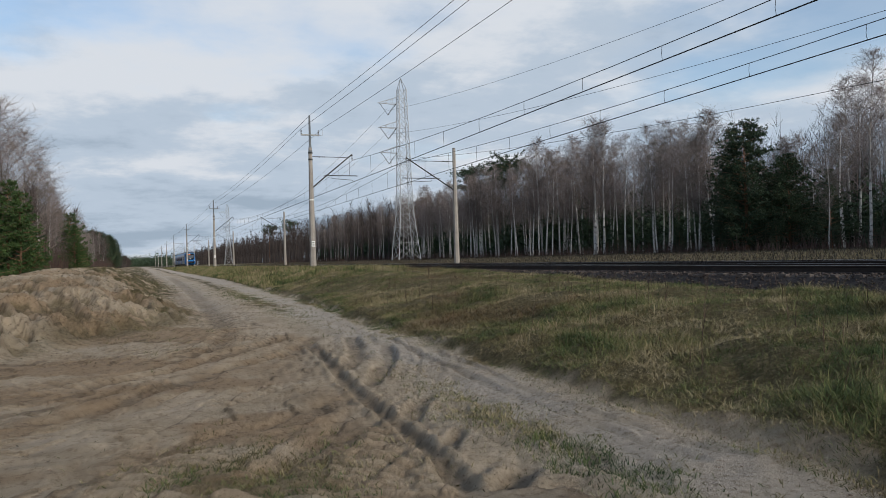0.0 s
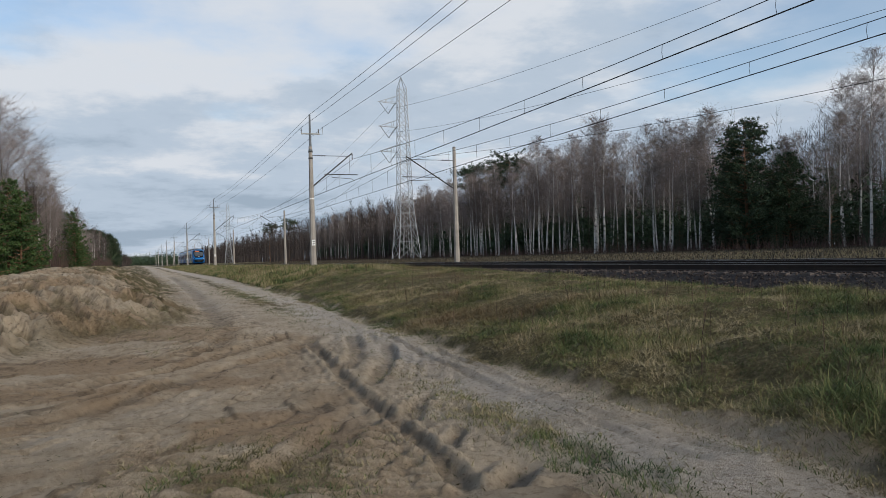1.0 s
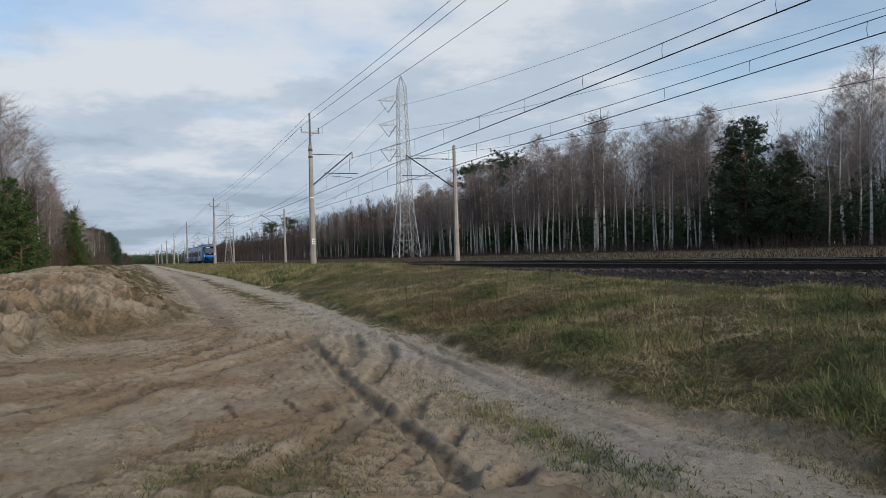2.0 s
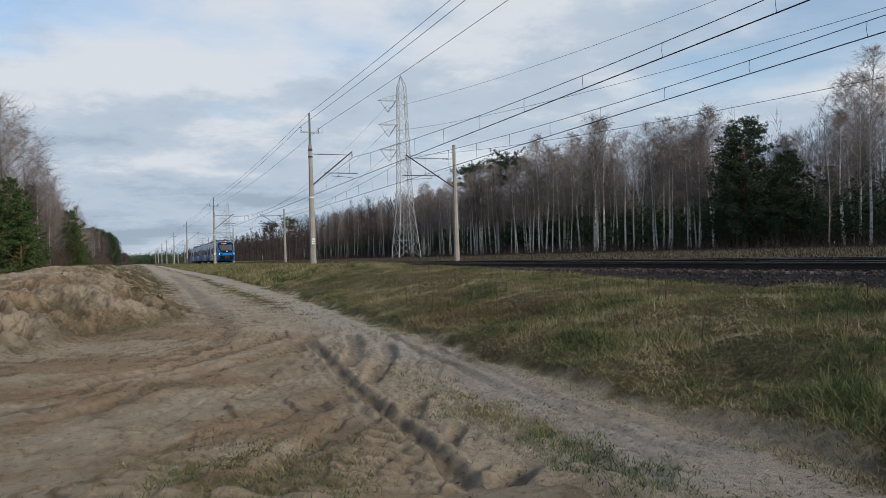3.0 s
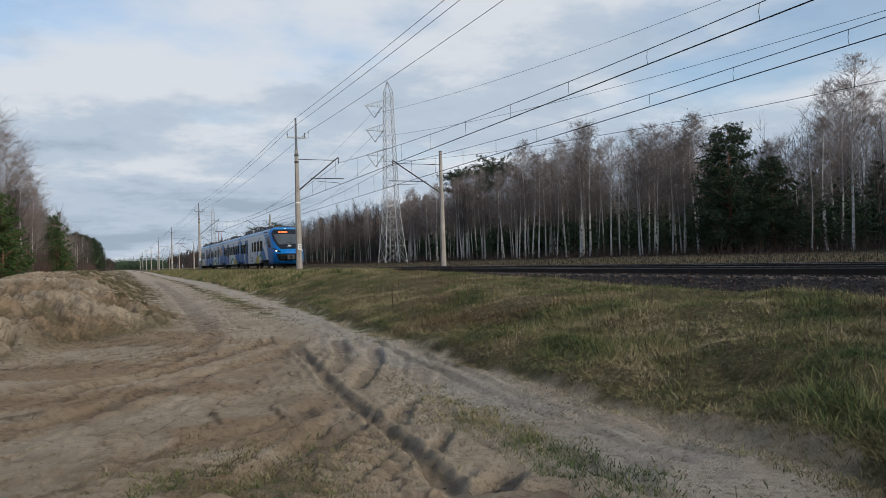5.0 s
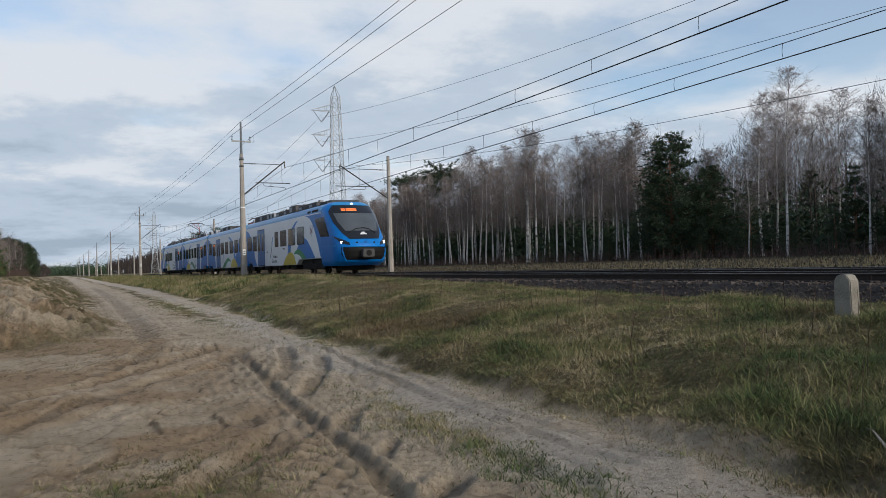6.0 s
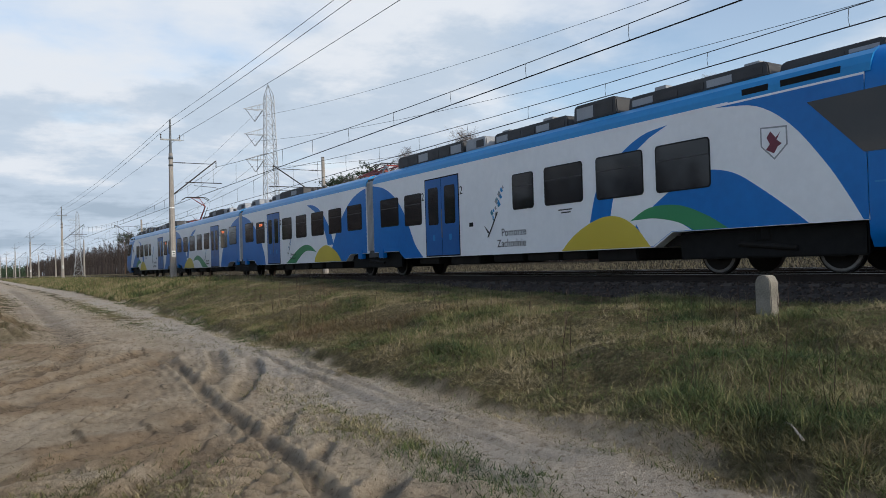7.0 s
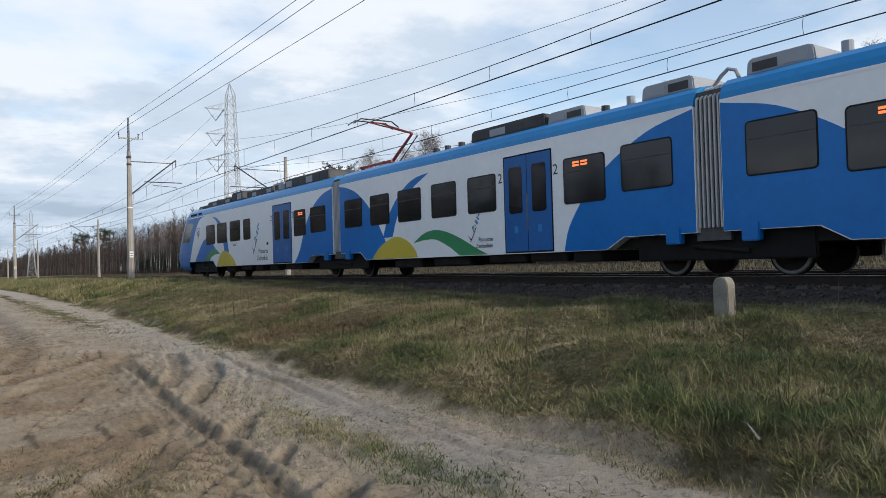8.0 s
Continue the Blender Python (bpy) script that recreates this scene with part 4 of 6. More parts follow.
def make_marker():
    ob = thing("marker_post", "weathered pale concrete marker post with a chamfered top", "marker post", (9.35, 6.35, 0.60), 3)
    ob.rotation_euler[1] = radians(-1)
    g = Geo()
    w, d = 0.125, 0.10
    prof = ((-w, -0.2), (w, -0.2), (w * 0.92, 0.62), (w * 0.5, 0.70), (-w * 0.5, 0.70), (-w * 0.92, 0.62))
    g.prism(prof, -d, d)
    part("shaft", g, M["post_concrete"], ob, bevel=0.012)


make_marker()
st = thing("fallen_stick", "bleached dry stick lying in the bank grass", "stick", (5.25, 3.42, 0.24))
part("stem", Geo().tube([(0.24, 0.26, 0.02), (0.02, 0.0, 0.05), (-0.24, -0.26, 0.02)], [0.005, 0.008, 0.012], 5), M["dry_wood"], st)


# ---- trees ----
def make_bare_tree(name, label, h, seed, bark, twig, spread=0.17, first=0.28, boughs=44, group="", fine=7, droop=0.25):
    r = random.Random(seed)
    ob = thing(name, label, "tree", group=group)
    lean_x, lean_y, ph = r.uniform(-0.05, 0.05), r.uniform(-0.05, 0.05), r.uniform(0, 6)
    def axis(u):
        return Vector((h * lean_x * u * (1.6 - 0.6 * u) + 0.20 * math.sin(ph + u * 6) * u, h * lean_y * u + 0.18 * math.cos(ph + u * 5) * u, h * u))
    base_r = 0.0072 * h + r.uniform(0, 0.03)
    us = [0, 0.05, 0.15, 0.3, 0.45, 0.6, 0.75, 0.88, 1.0]
    trunk = Geo().tube([axis(u) + (Vector((0, 0, -0.3)) if u == 0 else Vector()) for u in us], [base_r * (1.3 if u == 0 else 1 - 0.93 * u) for u in us], 7)
    part("trunk", trunk, bark, ob, smooth=True)
    limbs, twigs = Geo(), Geo()
    for i in range(boughs):
        u = first + (0.99 - first) * ((i + r.random()) / boughs) ** 0.85
        k = (u - first) / (1 - first)
        a = r.uniform(0, 6.283)
        out = Vector((math.cos(a), math.sin(a), 0))
        # an oval crown, widest below its middle
        ln = h * spread * (0.16 + 1.05 * math.sin(math.pi * min(1.0, 0.25 + 0.75 * k)) ** 0.9) * r.uniform(0.55, 1.1)
        rise = r.uniform(0.8, 1.7)
        p0 = axis(u)
        tip = Vector((0, 0, -droop * ln * r.random()))
        pts = [p0 + out * ln * w * 0.72 + Vector((0, 0, rise * ln * w * (0.75 - 0.1 * w))) + (tip if w == 1.0 else Vector()) for w in (0, 0.35, 0.7, 1.0)]
        rb = max(0.012, base_r * 0.36 * (1.1 - u))
        limbs.tube(pts, [rb, rb * 0.7, rb * 0.45, 0.005], 4, False)
        for j in range(fine):
            w = r.uniform(0.15, 1.0)
            q = pts[0].lerp(pts[3], w) * 0.4 + (pts[1] if w < 0.5 else pts[2]).lerp(pts[0] if w < 0.2 else pts[3], abs(w - 0.5)) * 0.6
            b = r.uniform(0, 6.283)
            d = (out * 0.4 + Vector((math.cos(b), math.sin(b), r.uniform(0.1, 1.5)))).normalized()
            tl = min(1.3, ln * r.uniform(0.25, 0.5)) + r.uniform(0.2, 0.5)
            e = q + d * tl
            twigs.tube([q, e], [0.008, 0.003], 3, False)
            for _ in range(4):
                v = q.lerp(e, r.uniform(0.2, 1.0))
                b = r.uniform(0, 6.283)
                dd = (d * 0.8 + Vector((math.cos(b), math.sin(b), r.uniform(-0.7, 0.9)))).normalized()
                twigs.tube([v, v + dd * tl * r.uniform(0.35, 0.75)], [0.0065, 0.003], 3, False)
    part("bough_frame", limbs, bark if bark is M["bark"] else twig, ob)
    part("crown", twigs, twig, ob)
    return ob


def make_conifer(name, label, h, seed, mat, low=0.08, width=0.33, top_heavy=False, whorls=22, tuft=0.30, group="", thick=7.0, dome=0.75):
    r = random.Random(seed)
    ob = thing(name, label, "tree", group=group)
    part("trunk", Geo().tube([(0, 0, -0.3), (0.05, 0, h * 0.5), (0, 0.05, h * 0.97)], [0.016 * h, 0.011 * h, 0.01], 7), M["pine_bark"], ob, smooth=True)
    limbs, v, f = Geo(), [], []
    for i in range(whorls):
        u = low + (0.98 - low) * (i + 0.5 * r.random()) / whorls
        if top_heavy:
            reach = h * width * math.sqrt(max(0.05, 1 - ((u - 0.82) / 0.2) ** 2)) * r.choice((0.35, 0.7, 1.25))
        else:
            reach = h * width * (1.02 - u) ** dome * (0.55 + 0.45 * step(low - 0.05, low + 0.2, u))
        for _ in range(4 if top_heavy else 6):
            a = r.uniform(0, 6.283)
            ln = float(reach) * r.uniform(0.6, 1.1) + 0.15
            out = Vector((math.cos(a), math.sin(a), 0))
            p0 = Vector((0, 0, h * u))
            p1 = p0 + out * ln + Vector((0, 0, ln * r.uniform(0.05, 0.4)))
            limbs.tube([p0, p1], [0.03, 0.008], 4, False)
            for k in range(max(4, int(ln * thick))):
                s = r.uniform(0.25, 1.03)
                q = p0.lerp(p1, s) + Vector((r.gauss(0, 0.16), r.gauss(0, 0.16), r.gauss(0, 0.12))) * (0.4 + ln * 0.4)
                for _ in range(11):
                    d = Vector((r.gauss(0, 1) + out.x * 0.5, r.gauss(0, 1) + out.y * 0.5, r.gauss(0.35, 0.8))).normalized()
                    e = q + d * tuft * r.uniform(0.6, 1.2)
                    w = d.cross(Vector((r.gauss(0, 1), r.gauss(0, 1), r.gauss(0, 1)))).normalized() * 0.036
                    n = len(v)
                    v += [tuple(q - w), tuple(q + w), tuple(e)]
                    f.append((n, n + 1, n + 2))
    part("bough_frame", limbs, M["pine_bark"], ob)
    part("crown", fast_mesh("crown", v, f, mat), mat, ob)
    return ob


def plant(ob, x, y, turn, first, scale=1.0):
    m = pose(x, y, float(height(x, y)) - 0.05, 0, 0, turn)
    if first:
        ob.matrix_basis = m
        ob.scale = (scale,) * 3
        return ob
    keep = ob.scale.copy()
    ob.scale = (scale,) * 3
    c = copy_thing(ob, m)
    ob.scale = keep
    return c


def wood_top(y):
    """Height of the wood's outline along its edge."""
    return np.interp(y, (10, 28, 30, 32.4, 34.2, 37, 40, 43.5, 46.5, 50, 53, 57.4, 62, 66, 69, 76, 82, 87, 92, 115, 160, 230),
                     (14, 14.2, 16, 13.6, 15.6, 13.4, 16, 12.2, 11.4, 12.4, 13, 15, 17.3, 16, 14.8, 16.9, 15, 16.8, 14, 15, 13.5, 13))


def birch_wood():
    r = random.Random(11)
    tall = (15.2, 14.0, 15.8, 13.0, 14.6, 15.4, 12.2, 16.0)
    kinds = [make_bare_tree("birch_tree", "slender leafless birch with white bark and reddish twigs", h, 100 + i, M["birch"], M["birch_twig"], spread=0.165, first=0.32, boughs=46, fine=11, group="birches at the wood's edge")
             for i, h in enumerate(tall)]
    used = set()
    n = 0
    while n < 290:
        y = 8 + 215 * r.random() ** 1.6
        x = 48.5 + 15 * r.random() ** 1.4
        if math.hypot(x - 49.5, y - 50) < 3.8 or (x < 54 and 45 < y < 55):
            continue
        k = r.randrange(len(kinds))
        # the tallest stand where the outline peaks; trees deeper in are a little lower
        want = (float(wood_top(y * 50.5 / x)) - 1.6) * x / 50.5 * r.choice((1.06, 1.0, 0.9, 0.8, 0.68)) * (1.0 if x < 55 else 0.88)
        plant(kinds[k], x, y, r.uniform(0, 360), k not in used, want / tall[k])
        used.add(k)
        n += 1
    pines = [make_conifer("pine_tree", "broad dark green pine growing down to the ground", 11.6, 5, M["needles"], low=0.04, width=0.34, whorls=34, thick=8.0, dome=0.48, group="pines"),
             make_conifer("pine_tree", "narrow dark green young pine among birches", 9.0, 6, M["needles"], low=0.05, width=0.26, whorls=18, group="pines"),
             make_conifer("pine_tree", "tall pine with a flat dark crown on a bare trunk", 17.8, 7, M["needles"], low=0.74, width=0.22, top_heavy=True, whorls=14, tuft=0.36, thick=9.0, group="pines")]
    edge = ((0, 49.5, 50.2, 1.0), (0, 51.5, 54.0, 0.70), (0, 51.5, 47.4, 0.72), (1, 50.5, 42.5, 0.72), (1, 55, 58, 0.85), (1, 50, 38.5, 0.34), (1, 51, 29, 0.5), (1, 56, 37, 0.8), (1, 57, 25, 0.7), (1, 49, 46.5, 0.3), (1, 49, 34, 0.42))
    inner = ((1, 60, 68, 0.75), (1, 58, 79, 0.6), (1, 62, 90, 0.7), (1, 63, 46, 0.9), (1, 62, 33, 0.8), (1, 55, 100, 0.5), (1, 64, 60, 0.9), (1, 66, 27, 1.0), (1, 59, 18, 0.8),
              (2, 57, 109, 0.92), (2, 59, 117, 0.9), (2, 58, 126, 0.94), (1, 52, 62, 0.35), (1, 50, 70, 0.3), (2, 60, 320, 1.0), (2, 55, 340, 0.95))
    used = set()
    for k, x, y, s in edge + inner:
        plant(pines[k], x, y, r.uniform(0, 360), k not in used, s)
        used.add(k)
    return kinds, pines


def left_wood(kinds, pines):
    r = random.Random(23)
    alder = [make_bare_tree("alder_tree", "spreading leafless alder with dark twigs full of cones", h, 300 + i, M["bark"], M["birch_twig"], spread=0.22, first=0.18, boughs=50, fine=9, group="bare trees by the track")
             for i, h in enumerate((12.8, 10.5))]
    spruce = make_conifer("spruce_tree", "fresh green young spruce at the wood's edge", 6.2, 31, M["needles_fresh"], low=0.02, width=0.34, whorls=20, tuft=0.22, group="spruces by the track")
    first = [True, True, True]
    for k, x, y, s in ((0, -8.2, 57, 0.94), (0, -7.6, 63, 0.86), (0, -9.2, 61, 0.95), (1, -8.6, 52, 1.0), (1, -7.2, 70, 0.85), (0, -9.6, 68, 0.85), (1, -7.4, 78, 0.78), (1, -9.5, 47, 1.0), (0, -11, 42, 0.9), (1, -7.6, 88, 0.72), (1, -9.2, 84, 0.8), (0, -11.5, 60, 0.95), (1, -7.0, 98, 0.66)):
        plant(alder[k], x, y, r.uniform(0, 360), first[k], s)
        first[k] = False
    for x, y, s in ((-5.9, 46, 0.80), (-6.9, 49, 0.98), (-6.2, 52, 0.5), (-5.9, 84, 0.85), (-6.6, 87, 1.1), (-7.4, 44, 0.8), (-8.4, 41, 0.9), (-6.4, 92, 0.6), (-7.9, 60, 0.8), (-6.6, 104, 0.6)):
        plant(spruce, x, y, r.uniform(0, 360), first[2], s)
        first[2] = False
    for i in range(80):
        y = 58 + 230 * r.random() ** 1.2
        plant(kinds[i % 8], -6.8 - 6 * r.random(), y, r.uniform(0, 360), False, r.uniform(0.42, 0.60))
    for x, y, s in ((-7, 215, 0.62), (-9, 208, 0.66), (-7.5, 232, 0.64), (-10, 222, 0.68), (-7, 250, 0.62)):
        plant(pines[0], x, y, r.uniform(0, 360), False, s * 1.3)
        plant(pines[0], x - 2.5, y + 8, r.uniform(0, 360), False, s * 1.4)


def thin_stems(name, x, y, length, width, tilt, mat, label, category):
    n = len(x)
    z = height(x, y) - 0.1
    a, b = rng.uniform(0, 6.283, n), rng.uniform(0, 6.283, n)
    p = np.stack([x, y, z], 1)
    s = np.stack([np.cos(b), np.sin(b), np.zeros(n)], 1) * width[:, None]
    q = np.stack([-np.sin(b), np.cos(b), np.zeros(n)], 1) * width[:, None]
    tip = p + np.stack([np.cos(a) * tilt * length, np.sin(a) * tilt * length, length], 1)
    v = np.stack([p + s, p - 0.5 * s + 0.87 * q, p - 0.5 * s - 0.87 * q, tip], 1).reshape(-1, 3)
    i = np.arange(n)[:, None] * 4
    f = np.concatenate([i + [0, 1, 3], i + [1, 2, 3], i + [2, 0, 3]], 1).reshape(-1, 3)
    return tagged(new(name, fast_mesh(name, v, f, mat)), label, category, kind="stuff")


def deep_woods():
    """The trees behind the edge and far along the line, too many to count."""
    def stand(name, n, x0, x1, y0, y1, tall, label, power=1.0):
        x, y = rng.uniform(x0, x1, n), y0 + (y1 - y0) * rng.uniform(0, 1, n) ** power
        h = rng.uniform(0.75, 1.1, n) * tall
        per = 90
        z = height(x, y)
        u = rng.uniform(0.3, 1.0, (n, per))
        reach = 0.16 * h[:, None] * (1.1 - u) + 0.4
        a = rng.uniform(0, 6.283, (n, per))
        d = rng.uniform(0, 1, (n, per)) * reach
        base = np.stack([x[:, None] + np.cos(a) * d * 0.3, y[:, None] + np.sin(a) * d * 0.3, z[:, None] + h[:, None] * u * 0.95], -1)
        tip = np.stack([x[:, None] + np.cos(a) * (d + 0.5), y[:, None] + np.sin(a) * (d + 0.5), base[..., 2] + rng.uniform(0.4, 1.7, (n, per))], -1)
        w = rng.normal(0, 1, (n, per, 3))
        w = w / np.linalg.norm(w, axis=-1, keepdims=True) * (0.014 + 0.00012 * y[:, None, None])
        v = np.stack([base - w, base + w, tip], 2).reshape(-1, 3)
        f = np.arange(len(v)).reshape(-1, 3)
        tagged(new(name + "_twigs", fast_mesh(name + "_twigs", v, f, M["wood_far"])), label, "woodland", kind="stuff")
        thin_stems(name + "_trunks", x, y, h, 0.09 + 0.0002 * y, rng.uniform(0, 0.04, n), M["wood_far"], label, "woodland")
    stand("deep_wood", 2600, 58, 120, -30, 260, 14.5, "dense leafless wood behind the birches")
    stand("distant_wood", 2200, 46, 100, 150, 900, 14.0, "distant leafless wood along the railway", 1.5)
    stand("left_distant_wood", 1500, -50, -7, 62, 900, 8.0, "leafless young wood beside the dirt track", 1.6)
    stand("left_deep_wood", 600, -50, -9, 36, 110, 9.5, "leafless thicket behind the alders")
    n = 22000
    thin_stems("undergrowth", 46.5 + 22 * rng.uniform(0, 1, n) ** 1.5, -10 + 280 * rng.uniform(0, 1, n) ** 1.2, rng.uniform(0.5, 2.4, n) * rng.uniform(0.4, 1, n), rng.uniform(0.012, 0.03, n),
               rng.uniform(0, 0.4, n), M["brush"], "reddish brown leafless undergrowth at the wood's foot", "undergrowth")
    n = 26000
    thin_stems("left_undergrowth", -6.3 - 9 * rng.uniform(0, 1, n) ** 1.3, 55 + 240 * rng.uniform(0, 1, n) ** 1.5, rng.uniform(0.6, 4.6, n) * rng.uniform(0.5, 1, n), rng.uniform(0.01, 0.028, n),
               rng.uniform(0, 0.35, n), M["brush"], "reddish brown thicket beside the dirt track", "undergrowth")
    # evergreen belts: clumps of needles
    for name, n, x0, x1, y0, y1, h0, h1 in (("evergreen_belt", 1900, 54.5, 70, -20, 240, 2.5, 7.0), ("horizon_wood", 700, -70, 60, 950, 1500, 4, 13), ("left_evergreens", 420, -26, -8.5, 42, 320, 1, 6)):
        per = 70
        x, y, h = rng.uniform(x0, x1, n), rng.uniform(y0, y1, n), rng.uniform(h0, h1, n)
        c = np.stack([x, y, height(x, y) + h * 0.5], -1)[:, None]
        q = c + rng.normal(0, 1, (n, per, 3)) * np.stack([h * 0.22 + 0.3, h * 0.22 + 0.3, h * 0.3], -1)[:, None]
        e = q + rng.normal(0, 0.35, (n, per, 3)) * (1 + y[:, None, None] / 300)
        w = rng.normal(0, 0.06, (n, per, 3)) * (1 + y[:, None, None] / 200)
        v = np.stack([q - w, q + w, e], 2).reshape(-1, 3)
        tagged(new(name, fast_mesh(name, v, np.arange(len(v)).reshape(-1, 3), M["needles"])), "dark evergreen thicket deeper in the wood", "woodland", kind="stuff")


kinds, pines = birch_wood()
left_wood(kinds, pines)
deep_woods()


# ---- the train: y runs back from its nose, z = 0 at the rail top ----
HALF, LENGTH = 1.41, 73.15
JOINTS = (21.0, 36.575, 52.15)
SKIRT, EAVE = 0.60, 3.33


def nose_front(z):
    return float(np.interp(z, (0.45, 0.65, 0.9, 1.2, 1.45, 1.75, 2.1, 2.6, 3.0, 3.4, 3.65, 3.82), (0.55, 0.22, 0.05, 0.0, 0.06, 0.22, 0.50, 0.92, 1.27, 1.66, 2.0, 2.35)))


def nose_half(z):
    return float(np.interp(z, (0.45, 0.65, 1.0, 3.2, 3.45, 3.65, 3.78, 3.84), (1.28, 1.38, HALF, HALF, 1.37, 1.24, 1.05, 0.85)))


def nose_point(u, z, off=0.0):
    """A point on the nose, u from -1 (one side) to 1 (the other)."""
    w, f = nose_half(z), nose_front(z)
    depth = min(1.35, 2.95 - f)
    k = 2.5
    b = (1 - min(1, abs(u)) ** k) ** (1 / k)
    side = abs(u) ** 3
    return ((w + off * side) * u, f + depth * (1 - b) - off * (1 - 0.6 * side), z)


def flank_point(y, z, off):
    """A point on the near flank of the nose at the distance y behind its tip."""
    w, f = nose_half(z), nose_front(z)
    depth = min(1.35, 2.95 - f)
    b = min(1.0, max(0.0, 1 - (y - f) / depth))
    u = (1 - b**2.5) ** 0.4 if y < f + depth else 1.0
    u = max(u, 0.2)
    return (-(w * u + off), y - off * b, z)


def nose_shell():
    g = Geo()
    us = [math.copysign(1 - (1 - abs(t)) ** 2.2, t) for t in np.linspace(-1, 1, 33)]
    zs = [0.45, 0.55, 0.65, 0.8, 1.0, 1.2, 1.45, 1.75, 2.1, 2.4, 2.7, 3.0, 3.2, 3.4, 3.55, 3.65, 3.74, 3.80, 3.84]
    rows = [[(-nose_half(z), 3.02, z)] + [nose_point(u, z) for u in us] + [(nose_half(z), 3.02, z)] for z in zs]
    n = len(rows[0])
    g.v = [p for row in rows for p in row]
    g.f = [(i * n + j, i * n + j + 1, (i + 1) * n + j + 1, (i + 1) * n + j) for i in range(len(zs) - 1) for j in range(n - 1)]
    g.f.append(tuple((len(zs) - 1) * n + j for j in range(n)))
    return g


def nose_patch(z0, z1, bound, off, rows=12, cols=18, lo=-1.0):
    """A sheet lying on the nose; bound(z) is its half breadth as a share of the nose's."""
    sheet = []
    for i in range(rows + 1):
        z = z0 + (z1 - z0) * i / rows
        b = bound(z)
        sheet.append([nose_point(b * (lo + (1 - lo) * j / cols), z, off) for j in range(cols + 1)])
    return Geo().sheet(sheet)


def flank_patch(quad, off, n=8):
    """A sheet on the near flank between four corners (y, z): lower front, lower rear, upper rear, upper front."""
    (ay, az), (by, bz), (cy, cz), (dy, dz) = quad
    sheet = []
    for i in range(n + 1):
        v = i / n
        row = []
        for j in range(n + 1):
            u = j / n
            y = (1 - v) * ((1 - u) * ay + u * by) + v * ((1 - u) * dy + u * cy)
            z = (1 - v) * ((1 - u) * az + u * bz) + v * ((1 - u) * dz + u * cz)
            row.append(flank_point(y, z, off))
        sheet.append(row)
    return Geo().sheet(sheet)


def rounded(y0, y1, z0, z1, r=0.09, n=4):
    pts = []
    for cy, cz, a0 in ((y1 - r, z1 - r, 0), (y0 + r, z1 - r, 90), (y0 + r, z0 + r, 180), (y1 - r, z0 + r, 270)):
        pts += [(cy + r * math.cos(radians(a0 + 90 * i / n)), cz + r * math.sin(radians(a0 + 90 * i / n))) for i in range(n + 1)]
    return pts


def curved(pts, n=5):
    """A smooth line through points (Catmull-Rom)."""
    p = [np.array(q, float) for q in pts]
    p = [2 * p[0] - p[1]] + p + [2 * p[-1] - p[-2]]
    out = []
    for i in range(1, len(p) - 2):
        for k in range(n):
            t = k / n
            out.append(tuple(0.5 * (2 * p[i] + (p[i + 1] - p[i - 1]) * t + (2 * p[i - 1] - 5 * p[i] + 4 * p[i + 1] - p[i + 2]) * t**2 + (3 * p[i] - p[i - 1] - 3 * p[i + 1] + p[i + 2]) * t**3)))
    return out + [tuple(p[-2])]


def lettering(text, size, y, z, x):
    """A flat word on the near side, which reads towards the nose."""
    cu = bpy.data.curves.new("word", "FONT")
    cu.body, cu.size, cu.extrude = text, size, 0.0015
    tmp = new("word", cu)
    me = bpy.data.meshes.new_from_object(tmp)
    bpy.data.objects.remove(tmp)
    me.transform(Matrix.Translation((x, y, z)) @ Matrix(((0, 0, -1, 0), (-1, 0, 0, 0), (0, 1, 0, 0), (0, 0, 0, 1))))
    return me


